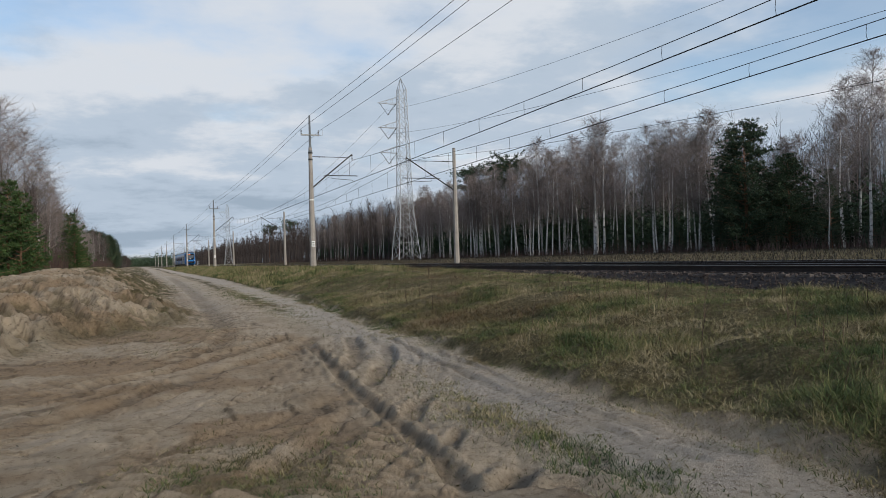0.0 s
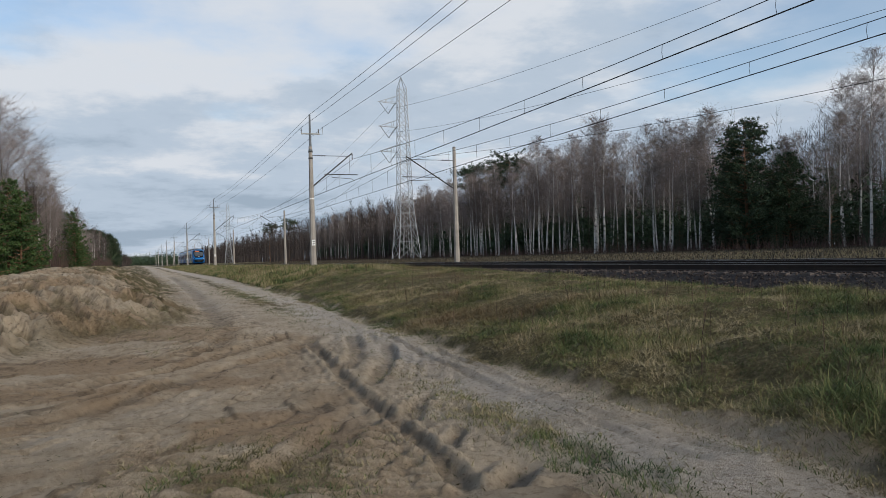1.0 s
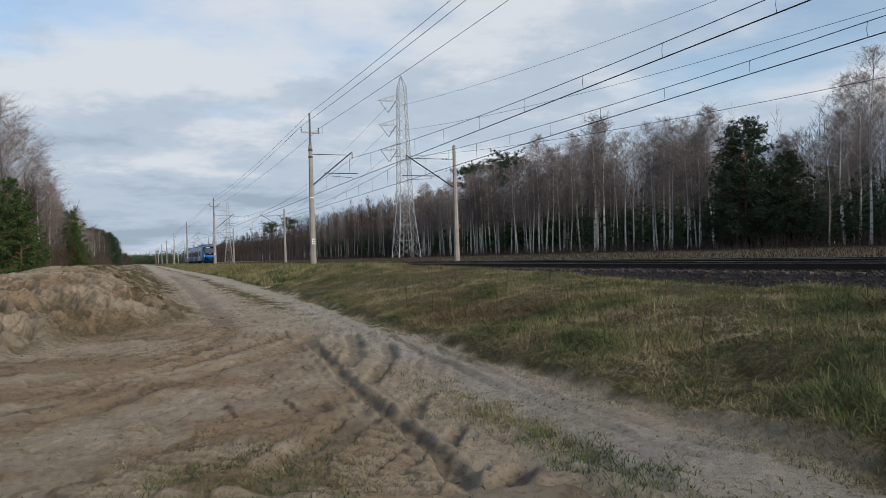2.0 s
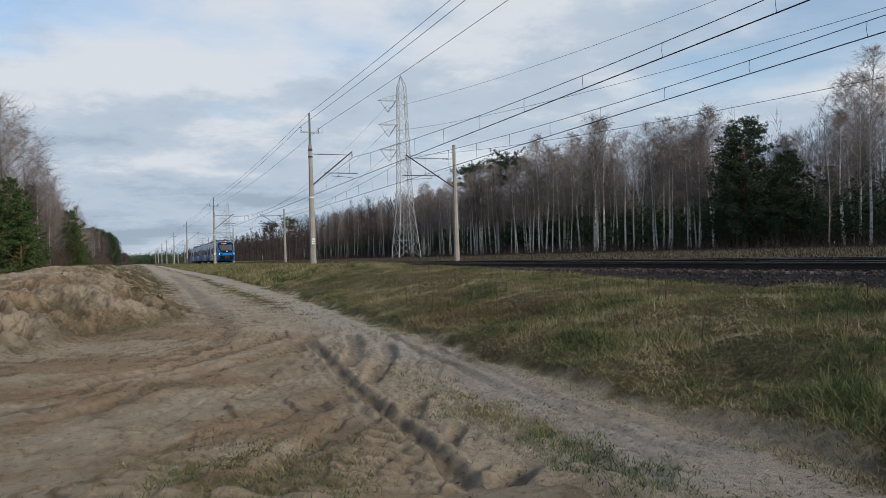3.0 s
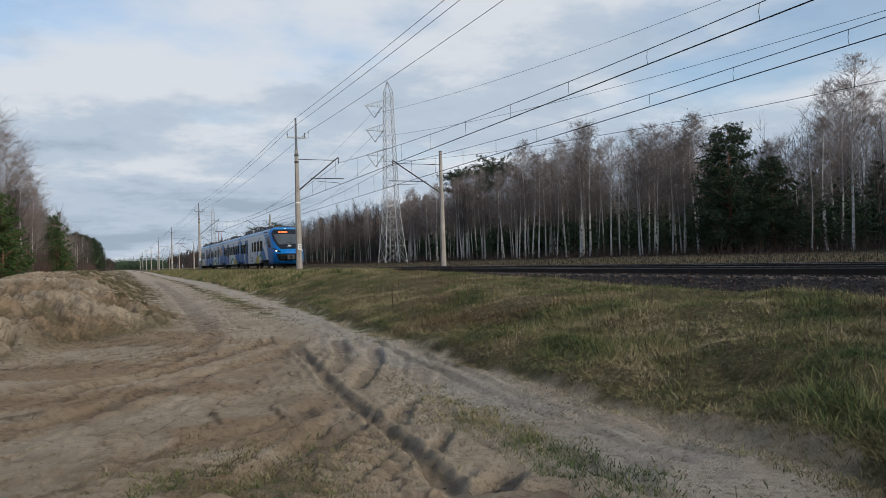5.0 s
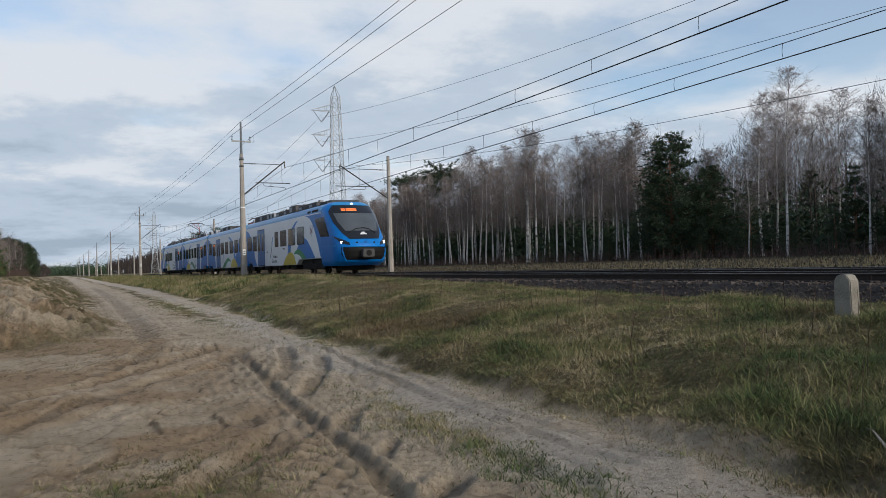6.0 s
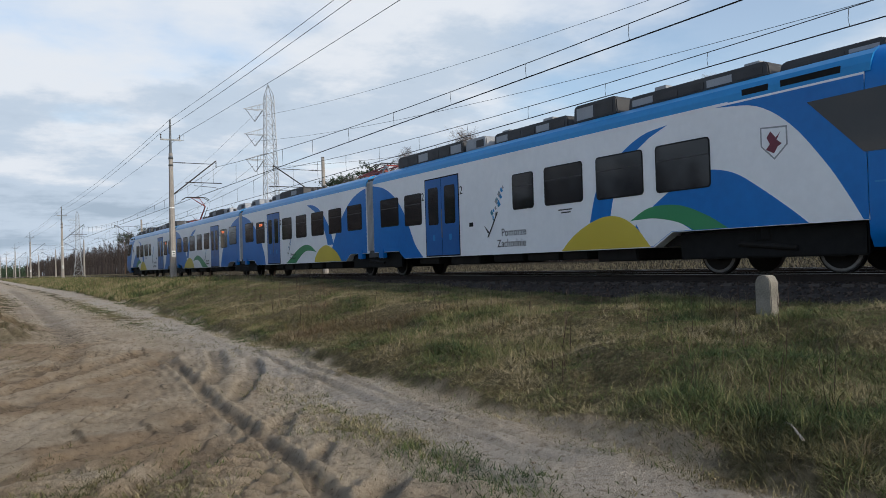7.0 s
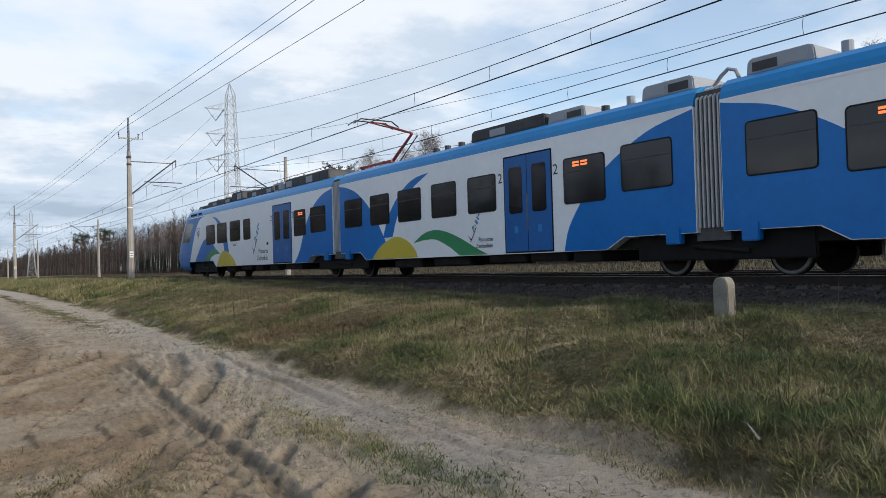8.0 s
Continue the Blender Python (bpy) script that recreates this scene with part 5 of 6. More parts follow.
def build_train():
    train = thing("passenger_train", "four-car blue and white electric passenger train on the near track", "train")

    def flip(pts, on):
        return [(LENGTH - y, z) for y, z in pts] if on else list(pts)

    def decal(name, pts, x, mat, parent, on, label="", thick=0.003):
        q = flip(pts, on)
        return part(name, Geo().prism(q, -x, -x + thick), mat, parent, label)

    def shell_poly(y0, y1, cut0, cut1):
        lo = [(y0, 0.9), (y0 + cut0 - 0.5, 0.9), (y0 + cut0, SKIRT)] if cut0 else [(y0, SKIRT)]
        hi = [(y1 - cut1, SKIRT), (y1 - cut1 + 0.4, 0.86), (y1, 0.86)] if cut1 else [(y1, SKIRT)]
        return lo + hi + [(y1, EAVE), (y0, EAVE)]

    def roof(y0, y1):
        prof = ((-HALF, EAVE), (-1.385, 3.48), (-1.30, 3.63), (-1.12, 3.75), (-0.8, 3.81), (0, 3.84), (0.8, 3.81), (1.12, 3.75), (1.30, 3.63), (1.385, 3.48), (HALF, EAVE))
        g = Geo()
        k = len(prof)
        g.v = [(x, y, z) for y in (y0, y1) for x, z in prof]
        g.f = [(i, i + 1, k + i + 1, k + i) for i in range(k - 1)] + [tuple(range(k)), tuple(range(2 * k - 1, k - 1, -1))]
        return g

    def window(car, y0, y1, z0, z1, on, display=False):
        for x in (-HALF - 0.008, HALF + 0.008):
            s = 1 if x > 0 else -1
            frame_ = part("window_frame", Geo().prism(flip(rounded(y0, y1, z0, z1), on), x, x - s * 0.006), M["rubber"], car)
            part("pane", Geo().prism(flip(rounded(y0 + 0.03, y1 - 0.03, z0 + 0.03, z1 - 0.03, 0.07), on), x + s * 0.003, x - s * 0.003), M["glass"], car)
            part("window_bar", Geo().prism(flip([(y0 + 0.05, z1 - 0.33), (y1 - 0.05, z1 - 0.33), (y1 - 0.05, z1 - 0.355), (y0 + 0.05, z1 - 0.355)], on), x + s * 0.006, x + s * 0.002), M["dark_steel"], car)
        if display:
            for i, (a, b) in enumerate(((0.40, 0.56), (0.60, 0.76))):
                for r_ in (0, 1):
                    w = y1 - y0
                    q = [(y0 + a * w, z1 - 0.22 + 0.07 * r_), (y0 + b * w, z1 - 0.22 + 0.07 * r_), (y0 + b * w, z1 - 0.175 + 0.07 * r_), (y0 + a * w, z1 - 0.175 + 0.07 * r_)]
                    part("display_line", Geo().prism(flip(q, on), -HALF - 0.014, -HALF - 0.012), M["display"], car, "glowing orange dot display")

    def door(car, y0, y1, on):
        mid = (y0 + y1) / 2
        for x in (-HALF - 0.007, HALF + 0.007):
            s = 1 if x > 0 else -1
            part("door_frame", Geo().prism(flip([(y0 - 0.04, 0.62), (y1 + 0.04, 0.62), (y1 + 0.04, 3.10), (y0 - 0.04, 3.10)], on), x, x - s * 0.005), M["rubber"], car)
            for a, b in ((y0, mid - 0.012), (mid + 0.012, y1)):
                part("door_leaf", Geo().prism(flip([(a, 0.66), (b, 0.66), (b, 3.06), (a, 3.06)], on), x + s * 0.006, x - s * 0.002), M["navy"], car)
                part("door_window", Geo().prism(flip(rounded(a + 0.17, b - 0.17, 1.62, 2.80, 0.08), on), x + s * 0.010, x + s * 0.004), M["glass"], car)
                c = (a + b) / 2
                part("door_mark", Geo().prism(flip([(c - 0.07, 1.12), (c + 0.07, 1.12), (c + 0.07, 1.30), (c - 0.07, 1.30)], on), x + s * 0.009, x + s * 0.006), M["light_blue"], car)
            part("door_seam", Geo().prism(flip([(mid - 0.025, 1.2), (mid + 0.025, 1.2), (mid + 0.025, 2.1), (mid - 0.025, 2.1)], on), x + s * 0.012, x), M["tyre_steel"], car)
        for yy in (y1 + 0.17, y0 - 0.17):
            at = LENGTH - yy if on else yy
            part("class_number", lettering("2", 0.36, at + 0.1, 2.45, -HALF - 0.006), M["ink"], car).data.materials.append(M["ink"])

    def badge(car, y, z, size, on):
        """Regional lettering with a feather of small teal lozenges."""
        y = LENGTH - y if on else y
        for text, dz in (("Pomorze", 0.30), ("Zachodnie", 0.0)):
            dy = -0.35 * size / 0.36 if text == "Pomorze" else 0.0
            w = part("lettering", lettering(text, size, y + dy * 0.7, z + dz * size / 0.30, -HALF - 0.006), M["ink"], car)
            w.data.materials.append(M["ink"])
        r = random.Random(4)
        k = size / 0.3
        for i in range(15):
            u = i / 14
            cy, cz = y + (0.22 - u * 0.55 + r.uniform(-0.13, 0.13)) * k, z + (0.80 + 0.85 * u) * k
            d = r.uniform(0.035, 0.085) * k
            part("feather_piece", Geo().prism([(cy - d, cz - 0.5 * d), (cy, cz - d * 1.2), (cy + d, cz), (cy + 0.2 * d, cz + d * 1.2)], -HALF - 0.006, -HALF - 0.002), M[("teal", "light_blue", "roof_grey")[i % 3]], car)
        part("feather_quill", Geo().prism([(y + (0.46 - 0.8 * u) * k, z + (0.30 + 1.0 * u + 0.25 * u * u) * k) for u in (0, 0.3, 0.6)] + [(y + (0.40 - 0.8 * u) * k, z + (0.30 + 1.0 * u + 0.25 * u * u) * k) for u in (0.6, 0.3, 0)], -HALF - 0.008, -HALF - 0.004), M["ink"], car)
        part("feather_barb", Geo().prism([(y + 0.62 * k, z + 0.66 * k), (y + 0.42 * k, z + 0.40 * k), (y + 0.36 * k, z + 0.44 * k)], -HALF - 0.008, -HALF - 0.004), M["ink"], car)

    def roof_unit(name, y0, y1, top, half, mat, on, parent, label=""):
        q = flip([(y0, 3.78), (y1, 3.78), (y1 - 0.03, top - 0.06), (y1 - 0.10, top), (y0 + 0.10, top), (y0 + 0.03, top - 0.06)], on)
        unit = part(name, Geo().prism(q, -half, half), mat, parent, label, bevel=0.025)
        n = max(2, round((y1 - y0) / 0.7))
        for i in range(n):
            a, b = y0 + 0.1 + (y1 - y0 - 0.2) * i / n + 0.04, y0 + 0.1 + (y1 - y0 - 0.2) * (i + 1) / n - 0.04
            q = flip([(a, 3.84), (b, 3.84), (b, top - 0.09), (a, top - 0.09)], on)
            part("cover_panel", Geo().prism(q, -half - 0.012, -half + 0.01), M["dark_steel"] if (i + n) % 3 else M["roof_grey"], unit)

    def end_car(on):
        car = part("car", Geo().prism(flip(shell_poly(3.0, 20.72, 4.55, 2.3), on), -HALF, HALF), M["white"], train, "white end car with blue arches")
        # roof blue painted lighter for the sky it reflects
        part("roof", roof(*sorted((LENGTH - 2.9 if on else 2.9, LENGTH - 20.72 if on else 20.72))), M["light_blue"], car, smooth=False)
        X = HALF + 0.003
        decal("stripe", [(5.6, EAVE - 0.035), (20.7, EAVE - 0.035), (20.7, EAVE + 0.02), (5.6, EAVE + 0.02)], HALF + 0.006, M["white"], car, on)
        decal("blue_arch", [(20.71, 0.87), (18.9, 0.87), (18.5, 0.61)] + curved([(17.25, 0.61), (17.75, 1.05), (18.15, 1.7), (18.55, 2.25), (19.1, 2.75), (19.85, 3.12), (20.71, 3.29)]), X, M["blue"], car, on)
        decal("blue_nose_sweep", [(3.01, 0.91)] + curved([(3.1, 0.91), (3.36, 1.38), (3.72, 1.95), (4.32, 2.69), (5.0, 3.15), (5.9, 3.29)]) + [(3.01, 3.29)], X, M["blue"], car, on)
        decal("blue_hill", curved([(8.15, 0.95), (7.95, 1.22), (7.34, 1.62), (6.88, 1.87), (6.3, 2.08), (5.9, 2.07), (5.45, 1.93), (4.93, 1.59), (4.38, 1.18), (4.05, 0.91)]) + [(7.08, 0.91), (7.58, 0.62), (8.2, 0.62)], X, M["blue"], car, on)
        decal("blue_crescent", curved([(7.1, 3.16), (7.74, 3.07), (8.3, 2.83), (8.85, 2.45), (9.25, 2.0), (9.5, 1.25)]) + curved([(8.85, 1.25), (8.72, 1.75), (8.5, 2.2), (8.1, 2.65), (7.6, 2.97)]), X + 0.0008, M["blue"], car, on)
        decal("green_band", curved([(8.24, 1.2), (7.66, 1.46), (6.89, 1.46), (6.2, 1.21), (5.7, 0.92)]) + curved([(6.5, 0.92), (6.9, 1.1), (7.5, 1.22), (8.1, 1.22)]), X + 0.0016, M["green"], car, on)
        decal("white_dune", [(8.1, 1.22)] + curved([(8.0, 1.22), (7.5, 1.22), (6.9, 1.1), (6.55, 0.92)]) + [(7.08, 0.92), (7.58, 0.63), (7.75, 0.63)], X + 0.0016, M["white"], car, on)
        decal("yellow_sun", curved([(10.53, 0.61), (10.1, 0.95), (9.55, 1.22), (9.0, 1.36), (8.5, 1.31), (8.05, 1.05), (7.66, 0.62)]), X + 0.0024, M["yellow"], car, on)
        for y0, y1, z0, z1 in ((11.55, 12.45, 1.78, 2.74), (9.70, 11.12, 1.78, 2.76), (7.80, 9.25, 1.76, 2.76), (6.05, 7.45, 1.75, 2.76), (18.82, 20.15, 1.74, 2.72)):
            window(car, y0, y1, z0, z1, on)
        window(car, 17.27, 18.40, 1.68, 2.72, on, display=on)
        door(car, 15.1, 17.0, on)
        badge(car, 13.2, 0.80, 0.30, on)
        decal("shield_border", [(4.39, 2.69), (4.93, 2.73), (4.93, 2.37), (4.66, 2.10), (4.39, 2.35)], HALF + 0.0045, M["roof_grey"], car, on)
        decal("shield", [(4.42, 2.66), (4.90, 2.70), (4.90, 2.38), (4.66, 2.14), (4.42, 2.36)], HALF + 0.006, M["white"], car, on)
        decal("shield_charge", [(4.52, 2.60), (4.62, 2.50), (4.72, 2.63), (4.80, 2.52), (4.74, 2.40), (4.82, 2.30), (4.66, 2.22), (4.58, 2.34), (4.50, 2.38), (4.60, 2.46)], HALF + 0.009, M["crest_red"], car, on, "dark red heraldic shape")
        for y0, y1 in ((3.4, 4.5), (4.75, 5.3)):
            decal("roof_vent", [(y0, 3.40), (y1, 3.40), (y1, 3.52), (y0, 3.52)], HALF - 0.012, M["rubber"], car, on, thick=0.02)
        decal("data_panel", [(10.1, 1.62), (10.6, 1.62), (10.6, 1.65), (10.1, 1.65)], HALF + 0.006, M["ink"], car, on)
        decal("data_panel", [(10.15, 1.55), (10.5, 1.55), (10.5, 1.58), (10.15, 1.58)], HALF + 0.006, M["ink"], car, on)
        decal("button_plate", [(14.35, 1.45), (14.55, 1.45), (14.55, 1.57), (14.35, 1.57)], HALF + 0.006, M["rubber"], car, on)
        for y0, y1, top, half, mat in ((2.9, 4.9, 4.0, 0.8, M["roof_box"]), (5.0, 8.6, 4.08, 0.95, M["roof_box"]), (8.9, 10.4, 4.22, 1.0, M["roof_box"]), (10.7, 13.9, 4.10, 0.9, M["roof_box"]), (14.2, 15.3, 4.14, 0.95, M["roof_grey"]), (15.4, 19.6, 4.18, 0.95, M["roof_box"])):
            roof_unit("roof_unit", y0, y1, top, half, mat, on, car)
        rf = random.Random(17)
        for k in range(7):
            y0 = 5.3 + 2.0 * k + rf.uniform(0, 0.6)
            w, h = rf.uniform(0.15, 0.4), rf.uniform(0.04, 0.09)
            c = LENGTH - y0 if on else y0
            part("roof_fitting", Geo().box((rf.choice((-0.75, -0.5, 0.1)), c, 4.08 + h / 2), (rf.uniform(0.15, 0.5), w, h + 0.1)), rf.choice((M["roof_box"], M["dark_steel"], M["roof_grey"])), car, bevel=0.012)
        # nose
        def placed(g):
            if on:
                g.v = [(-x, LENGTH - y, z) for x, y, z in g.v]
            return g
        nose = part("nose", placed(nose_shell()), M["blue"], train, "rounded bright blue driver's cab", smooth=True)
        part("mask", placed(nose_patch(1.80, 3.62, lambda z: float(np.interp(z, (1.8, 2.1, 2.7, 3.3, 3.62), (0.56, 0.72, 0.87, 0.90, 0.80))), 0.028)), M["glass"], nose, "glossy black windscreen surround", smooth=True)
        part("windscreen", placed(nose_patch(2.22, 3.18, lambda z: float(np.interp(z, (2.2, 2.7, 3.2), (0.60, 0.74, 0.79))), 0.040)), M["roof_box"], nose, smooth=True).data.materials[0] = M["screen"]
        part("brow", placed(nose_patch(3.63, 3.80, lambda z: 0.84, 0.05, 4)), M["light_blue"], nose, smooth=True)
        part("top_lamp", placed(Geo().tube([nose_point(0, 3.70, 0.08), nose_point(0, 3.70, 0.02)], 0.06, 10)), M["lamp"], nose)
        for a, b in ((-0.52, -0.38), (-0.34, 0.06)):
            for dz in (0.0, 0.07):
                g = Geo()
                g.strip([nose_point(a + (b - a) * i / 6, 3.31 + dz, 0.045) for i in range(7)], [nose_point(a + (b - a) * i / 6, 3.36 + dz, 0.045) for i in range(7)])
                part("display_line", placed(g), M["display"], nose, "glowing orange destination display")
        for z, a, b in ((2.02, -0.13, 0.13), (2.10, -0.07, 0.07)):
            g = Geo()
            g.strip([nose_point(a + (b - a) * i / 6, z, 0.042) for i in range(7)], [nose_point(a + (b - a) * i / 6, z + 0.05, 0.042) for i in range(7)])
            part("number_bar", placed(g), M["plate"], nose)
        for sx in (-1, 1):
            g = Geo().tube([nose_point(sx * 0.50, 2.12, 0.05), nose_point(sx * 0.25, 2.32, 0.07), nose_point(sx * 0.0 + 0.06, 2.38, 0.07)], 0.018, 5)
            part("wiper", placed(g), M["rubber"], nose)
            sheet = []
            for v in np.linspace(0, 1, 7):
                sheet.append([nose_point(sx * (0.58 + 0.42 * u * (0.62 + 0.38 * v)), 1.47 + 0.14 * v + 0.38 * u * (0.3 + 0.7 * v), 0.016) for u in np.linspace(0, 0.94, 9)])
            part("headlamp_housing", placed(Geo().sheet(sheet)), M["glass"], nose, "dark swept headlamp housing", smooth=True)
            p = nose_point(sx * 0.80, 1.63, 0.03)
            part("headlamp", placed(Geo().tube([p, (p[0] * 0.99, p[1] + 0.03, p[2])], 0.07, 12)), M["lamp"], nose, "lit round headlamp")
            p = nose_point(sx * 0.33, 1.60, 0.015)
            part("sensor", placed(Geo().tube([p, (p[0], p[1] + 0.03, p[2])], 0.05, 10)), M["rubber"], nose)
            g = Geo().tube([nose_point(sx * u, 1.40 + 0.0 * u, 0.02) for u in np.linspace(0, 0.80, 9)] + [nose_point(sx * 0.80, 1.1, 0.03), nose_point(sx * 0.7, 0.72, 0.03)], 0.035, 6)
            part("opening_rim", placed(g), M["blue"], nose)
        p = nose_point(0, 1.6, 0.015)
        part("emblem", placed(Geo().tube([p, (p[0], p[1] + 0.03, p[2])], 0.085, 12)), M["navy"], nose)
        # black sheet on the nose paints in the dark depth of the opening
        part("coupler_opening", placed(nose_patch(0.74, 1.38, lambda z: float(np.interp(z, (0.74, 1.0, 1.38), (0.70, 0.84, 0.84))), 0.012)), M["rubber"], nose, smooth=True)
        part("bumper_lip", placed(nose_patch(0.56, 0.72, lambda z: 0.95, 0.05, 4)), M["blue"], nose, smooth=True)
        cpl = part("coupler_box", placed(Geo().box((0, -0.02, 1.06), (0.62, 0.5, 0.42))), M["roof_box"], nose, bevel=0.04)
        part("coupler_face", placed(Geo().tube([(0.0, -0.28, 1.06), (0.0, -0.24, 1.06)], 0.15, 12)), M["rubber"], nose)
        part("snow_plough", placed(Geo().box((0, 1.5, 0.34), (1.9, 0.5, 0.26))), M["under"], nose, bevel=0.05)
        for side in (0, 1):
            win, fold = flank_patch(((1.62, 1.98), (3.05, 2.02), (4.0, 3.02), (2.45, 3.04)), 0.008), flank_patch(((0.85, 1.44), (2.9, 1.50), (2.9, 1.53), (0.85, 1.49)), 0.006)
            if side:
                win.v, fold.v = [(-x, y, z) for x, y, z in win.v], [(-x, y, z) for x, y, z in fold.v]
            part("cab_window", placed(win), M["glass"], nose, "dark slanted cab side window", smooth=True)
            part("side_crease", placed(fold), M["light_blue"], nose)

    def middle_car(on):
        """The car from 37 to 52 m; turned about for its twin."""
        car = part("car", Geo().prism(flip([(36.87, 0.86), (38.7, 0.86), (39.2, SKIRT), (50.0, SKIRT), (50.4, 0.86), (51.86, 0.86), (51.86, EAVE), (36.87, EAVE)], on), -HALF, HALF), M["white"], train, "white middle car with blue arches")
        # lighter blue again puts the sky's reflection into the roof colour
        part("roof", roof(*sorted((LENGTH - 36.87 if on else 36.87, LENGTH - 51.86 if on else 51.86))), M["light_blue"], car)
        X = HALF + 0.003
        decal("stripe", [(36.88, EAVE - 0.035), (51.85, EAVE - 0.035), (51.85, EAVE + 0.02), (36.88, EAVE + 0.02)], HALF + 0.006, M["white"], car, on)
        decal("blue_arch", [(36.88, 0.87), (38.72, 0.87), (39.22, 0.61)] + curved([(40.52, 0.61), (40.32, 1.2), (39.75, 1.93), (39.05, 2.5), (38.0, 3.03), (36.88, 3.29)]), X, M["blue"], car, on)
        decal("blue_arch", [(51.85, 0.87), (50.38, 0.87), (49.98, 0.61)] + curved([(48.25, 0.61), (48.6, 1.05), (49.0, 1.6), (49.45, 2.1), (49.95, 2.55), (50.6, 2.95), (51.3, 3.18), (51.85, 3.27)]), X, M["blue"], car, on)
        decal("blue_crescent", curved([(46.1, 3.12), (46.8, 3.05), (47.4, 2.85), (48.0, 2.45), (48.5, 1.95), (48.85, 1.3)]) + curved([(48.25, 1.3), (47.95, 1.9), (47.5, 2.4), (46.9, 2.8)]), X + 0.0008, M["blue"], car, on)
        decal("green_band", curved([(47.05, 1.05), (46.45, 1.32), (45.86, 1.40), (45.25, 1.31), (44.6, 1.1), (43.98, 0.84), (43.4, 0.62)]) + curved([(44.65, 0.62), (45.2, 0.9), (45.85, 1.12), (46.5, 1.12)]), X + 0.0016, M["green"], car, on)
        decal("yellow_sun", curved([(49.57, 0.62), (49.1, 0.98), (48.5, 1.22), (47.95, 1.30), (47.35, 1.14), (46.95, 0.86), (46.8, 0.62)]), X + 0.0024, M["yellow"], car, on)
        for y0, y1, z0, z1 in ((37.38, 38.73, 1.83, 2.84), (42.98, 44.22, 1.74, 2.74), (44.75, 46.0, 1.74, 2.74), (46.55, 47.88, 1.74, 2.74), (48.40, 49.65, 1.74, 2.74), (50.2, 51.48, 1.76, 2.74)):
            window(car, y0, y1, z0, z1, on)
        window(car, 39.18, 40.48, 1.70, 2.78, on, display=True)
        door(car, 40.9, 42.62, on)
        badge(car, 43.9, 0.80, 0.17, on)
        for y0, y1, top, half, mat in ((36.95, 38.5, 4.10, 0.95, M["roof_grey"]), (40.2, 41.5, 4.08, 0.9, M["roof_grey"]), (41.5, 44.6, 4.12, 0.95, M["roof_box"])):
            roof_unit("roof_unit", y0 + (0.2 if y0 < 37 else 0), y1, top, half, mat, on, car)
        for y in (38.95, 39.7, 45.3, 46.0, 46.6):
            yy = LENGTH - y if on else y
            part("roof_stub", Geo().tube([(-0.75, yy, 3.78), (-0.75, yy, 4.02 if y < 39.5 else 3.95)], 0.10, 10), M["roof_grey"] if y < 39.5 else M["dark_steel"], car)
        # current collector
        def at(y):
            return LENGTH - y if on else y
        base = part("collector_base", Geo().beam((-0.55, at(49.6), 3.98), (-0.55, at(51.8), 3.98), 0.07).beam((0.55, at(49.6), 3.98), (0.55, at(51.8), 3.98), 0.07).beam((-0.6, at(50.1), 3.98), (0.6, at(50.1), 3.98), 0.09).beam((-0.6, at(51.6), 3.98), (0.6, at(51.6), 3.98), 0.07), M["red"], car, "red collector base frame")
        for x in (-0.5, 0.5):
            for y in (49.7, 51.7):
                part("base_insulator", Geo().tube([(x, at(y), 3.76), (x, at(y), 3.98)], [0.09, 0.06], 8), M["porcelain"], car)
        knee, head = ((49.1, 4.88), (51.7, 5.70)) if not on else ((48.9, 4.16), (51.5, 4.22))
        part("lower_arm", Geo().tube([(0, at(50.5), 4.05), (0, at(knee[0]), knee[1])], [0.06, 0.045], 8), M["red"], car)
        part("guide_rod", Geo().tube([(0.12, at(50.2), 4.02), (0.12, at(knee[0] - 0.15), knee[1] - 0.08)], 0.02, 6), M["dark_steel"], car)
        g = Geo()
        for x in (-0.28, 0.28):
            g.tube([(0, at(knee[0]), knee[1]), (x, at(head[0]), head[1])], [0.035, 0.025], 6)
        g.tube([(-0.3, at(head[0]), head[1]), (0.3, at(head[0]), head[1])], 0.025, 6)
        part("upper_arm", g, M["red"], car)
        for dy in (-0.22, 0.22):
            part("contact_strip", Geo().tube([(-0.95, at(head[0] + dy), head[1] - 0.14), (-0.65, at(head[0] + dy), head[1] + 0.05), (0.65, at(head[0] + dy), head[1] + 0.05), (0.95, at(head[0] + dy), head[1] - 0.14)], 0.025, 6), M["dark_steel"], car)

    end_car(False)
    middle_car(True)
    middle_car(False)
    end_car(True)
    # joints with bellows
    for y in JOINTS:
        core = part("bellows", Geo().box((0, y, 2.15), (2.6, 0.75, 2.9)), M["bellows"], train, "ribbed grey bellows between cars")
        for k in range(6):
            yy = y - 0.24 + 0.096 * k
            g = Geo()
            for x0, z0, x1, z1 in ((-1.36, 0.95, -1.36, 3.45), (1.36, 0.95, 1.36, 3.45), (-1.36, 3.45, -1.0, 3.72), (1.0, 3.72, 1.36, 3.45), (-1.0, 3.72, 1.0, 3.72)):
                g.beam((x0, yy, z0), (x1, yy, z1), 0.05, 0.035)
            part("rib", g, M["bellows_edge"], core)
        part("joint_pipe", Geo().tube([(-0.7, y - 0.3, 3.80), (-0.72, y - 0.22, 4.02), (-0.72, y - 0.05, 4.08), (-0.72, y + 0.1, 3.98), (-0.7, y + 0.3, 3.80)], 0.04, 6), M["roof_grey"], train)
        part("step_box", Geo().box((-1.36, y - 0.85, 0.83), (0.16, 0.36, 0.34)), M["blue"], train, bevel=0.02)
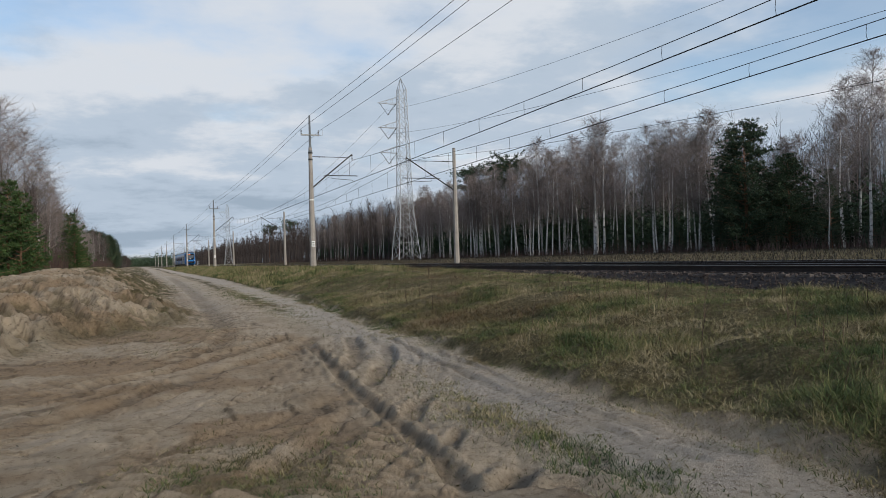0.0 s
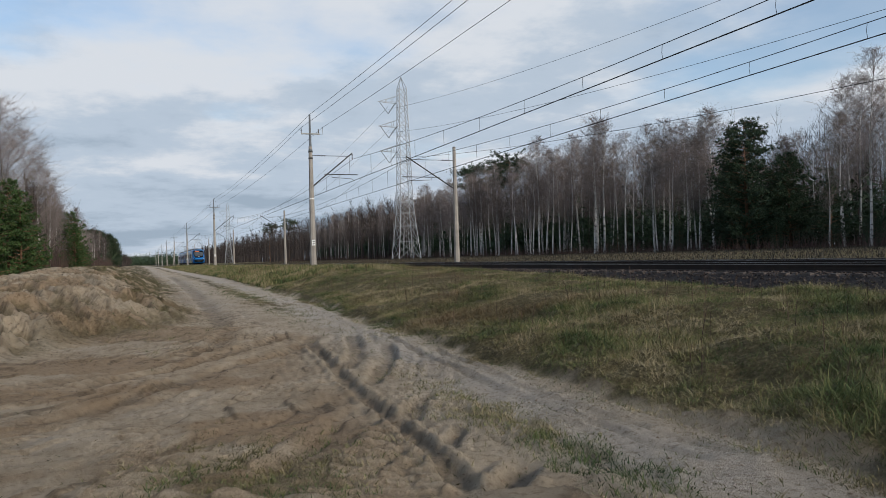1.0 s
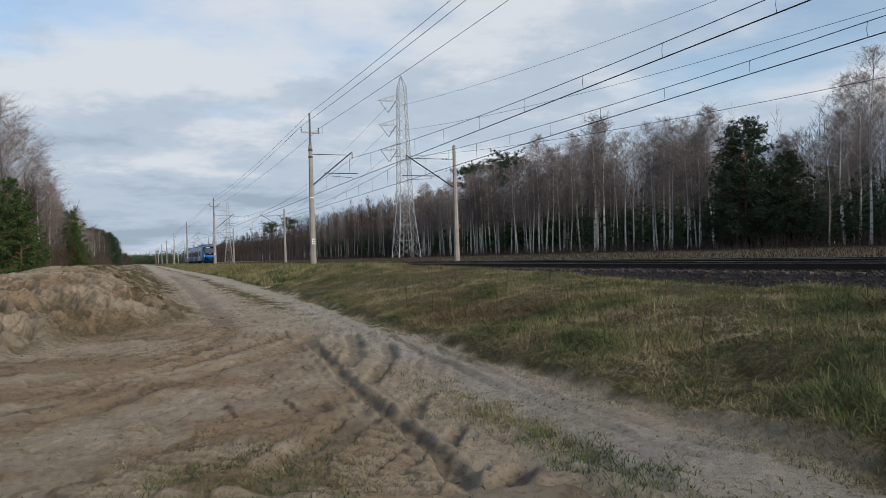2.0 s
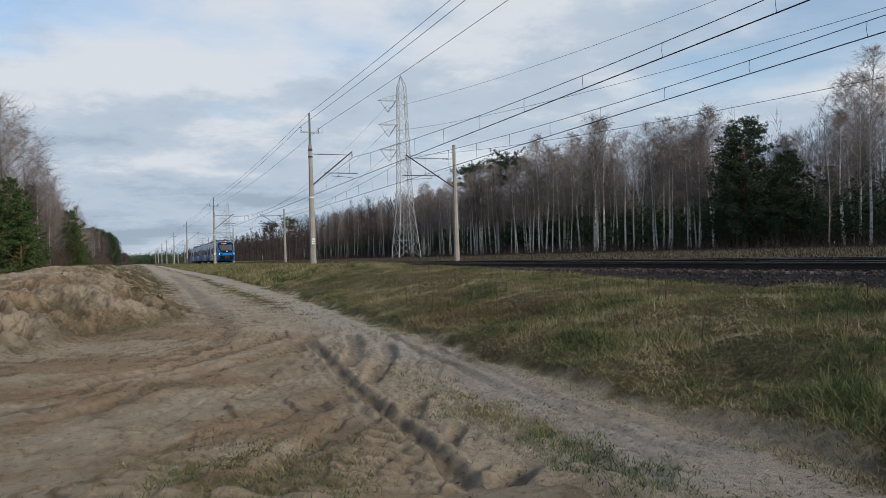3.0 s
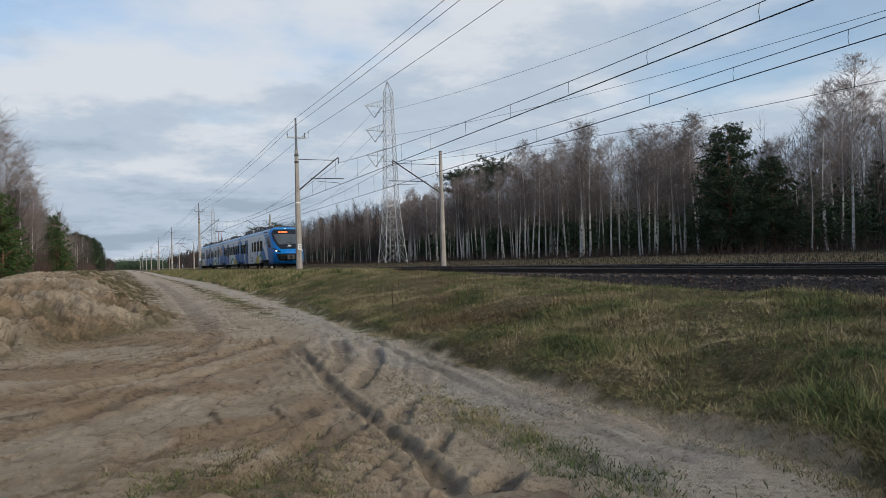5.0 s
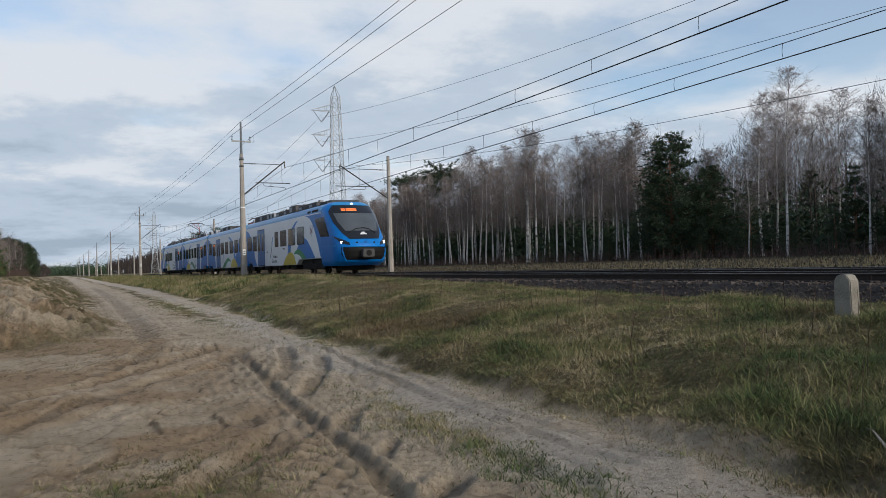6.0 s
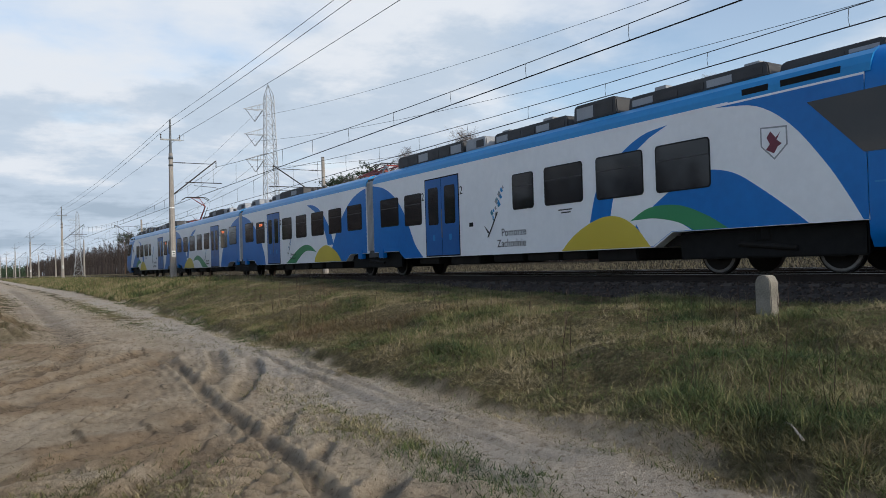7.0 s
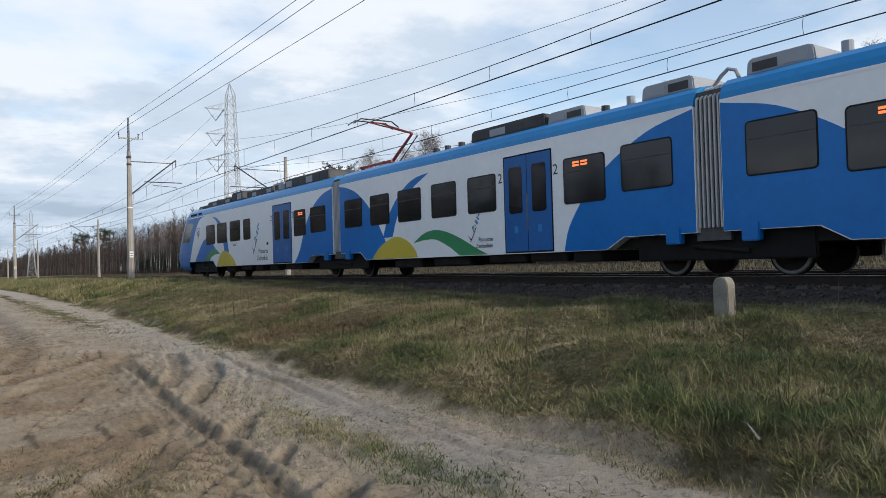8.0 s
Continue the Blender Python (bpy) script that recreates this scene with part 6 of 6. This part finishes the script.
        part("step_box", Geo().box((-1.36, y + 0.85, 0.83), (0.16, 0.36, 0.34)), M["blue"], train, bevel=0.02)
    # bogies
    for y in (5.1,) + JOINTS + (LENGTH - 5.1,):
        frame_g = Geo()
        for x in (-0.98, 0.98):
            frame_g.prism([(y - 1.75, 0.52), (y - 0.9, 0.50), (y - 0.6, 0.34), (y + 0.6, 0.34), (y + 0.9, 0.50), (y + 1.75, 0.52), (y + 1.75, 0.68), (y + 0.6, 0.66), (y - 0.6, 0.66), (y - 1.75, 0.68)], x - 0.08, x + 0.08)
        frame_g.box((0, y, 0.55), (2.0, 0.5, 0.3))
        bogie = part("bogie", frame_g, M["under"], train, "black dusty bogie")
        for x in (-1.14, 1.14):
            # added black panel: gear hiding the wheels and the shade between them
            part("bogie_cover", Geo().box((x, y, 0.60), (0.10, 3.9, 0.56)), M["rubber"], bogie, bevel=0.03)
            part("damper", Geo().tube([(x * 1.06, y - 0.7, 0.48), (x * 1.06, y + 0.5, 0.60)], 0.05, 8), M["under"], bogie)
        part("air_spring", Geo().tube([(-0.98, y, 0.66), (-0.98, y, 0.9)], 0.27, 12), M["rubber"], bogie)
        for dy in (-1.27, 1.27):
            part("axle", Geo().tube([(-0.8, y + dy, 0.43), (0.8, y + dy, 0.43)], 0.08, 8), M["under"], bogie)
            for x in (-0.76, 0.76):
                s = -1 if x < 0 else 1
                part("wheel", Geo().tube([(x - 0.065, y + dy, 0.425), (x + 0.065, y + dy, 0.425)], 0.425, 28), M["wheel"], bogie)
                part("wheel_rim", Geo().tube([(x + s * 0.066, y + dy, 0.425), (x + s * 0.072, y + dy, 0.425)], [0.40, 0.385], 28), M["tyre_steel"], bogie)
                part("wheel_disc", Geo().tube([(x + s * 0.074, y + dy, 0.425), (x + s * 0.078, y + dy, 0.425)], 0.335, 24), M["under"], bogie)
                part("axle_box", Geo().box((x + s * 0.22, y + dy, 0.44), (0.22, 0.34, 0.30)), M["under"], bogie, bevel=0.04)
    rr = random.Random(9)
    for a, b in ((8.0, 18.2), (39.3, 49.8), (23.7, 34.2), (55.3, 65.5)):
        y = a + 0.2
        while y < b - 1:
            w = rr.uniform(0.7, 1.9)
            w = min(w, b - y - 0.2)
            part("underfloor_box", Geo().box((0, y + w / 2, 0.50), (2.5, w, rr.choice((0.3, 0.36, 0.22)))), M["under"], train, bevel=0.03)
            y += w + rr.uniform(0.1, 0.9)
    part("underframe", Geo().box((0, LENGTH / 2, 0.72), (2.3, LENGTH - 4.5, 0.22)), M["under"], train)
    return train


M["screen"] = material("windscreen_glass", (0.05, 0.06, 0.07), (0.10, 0.11, 0.12), 1.0, 0.05)
train = build_train()


def motions():
    times = [0.1 * i for i in range(4)] + [0.5 * i for i in range(1, 16)] + [7.7, 7.8, 7.9, 8.0]
    walk(train, [(t, pose(NEAR_TRACK, 3.5 + 31.4 * (7 - t), RAIL)) for t in times])


motions()
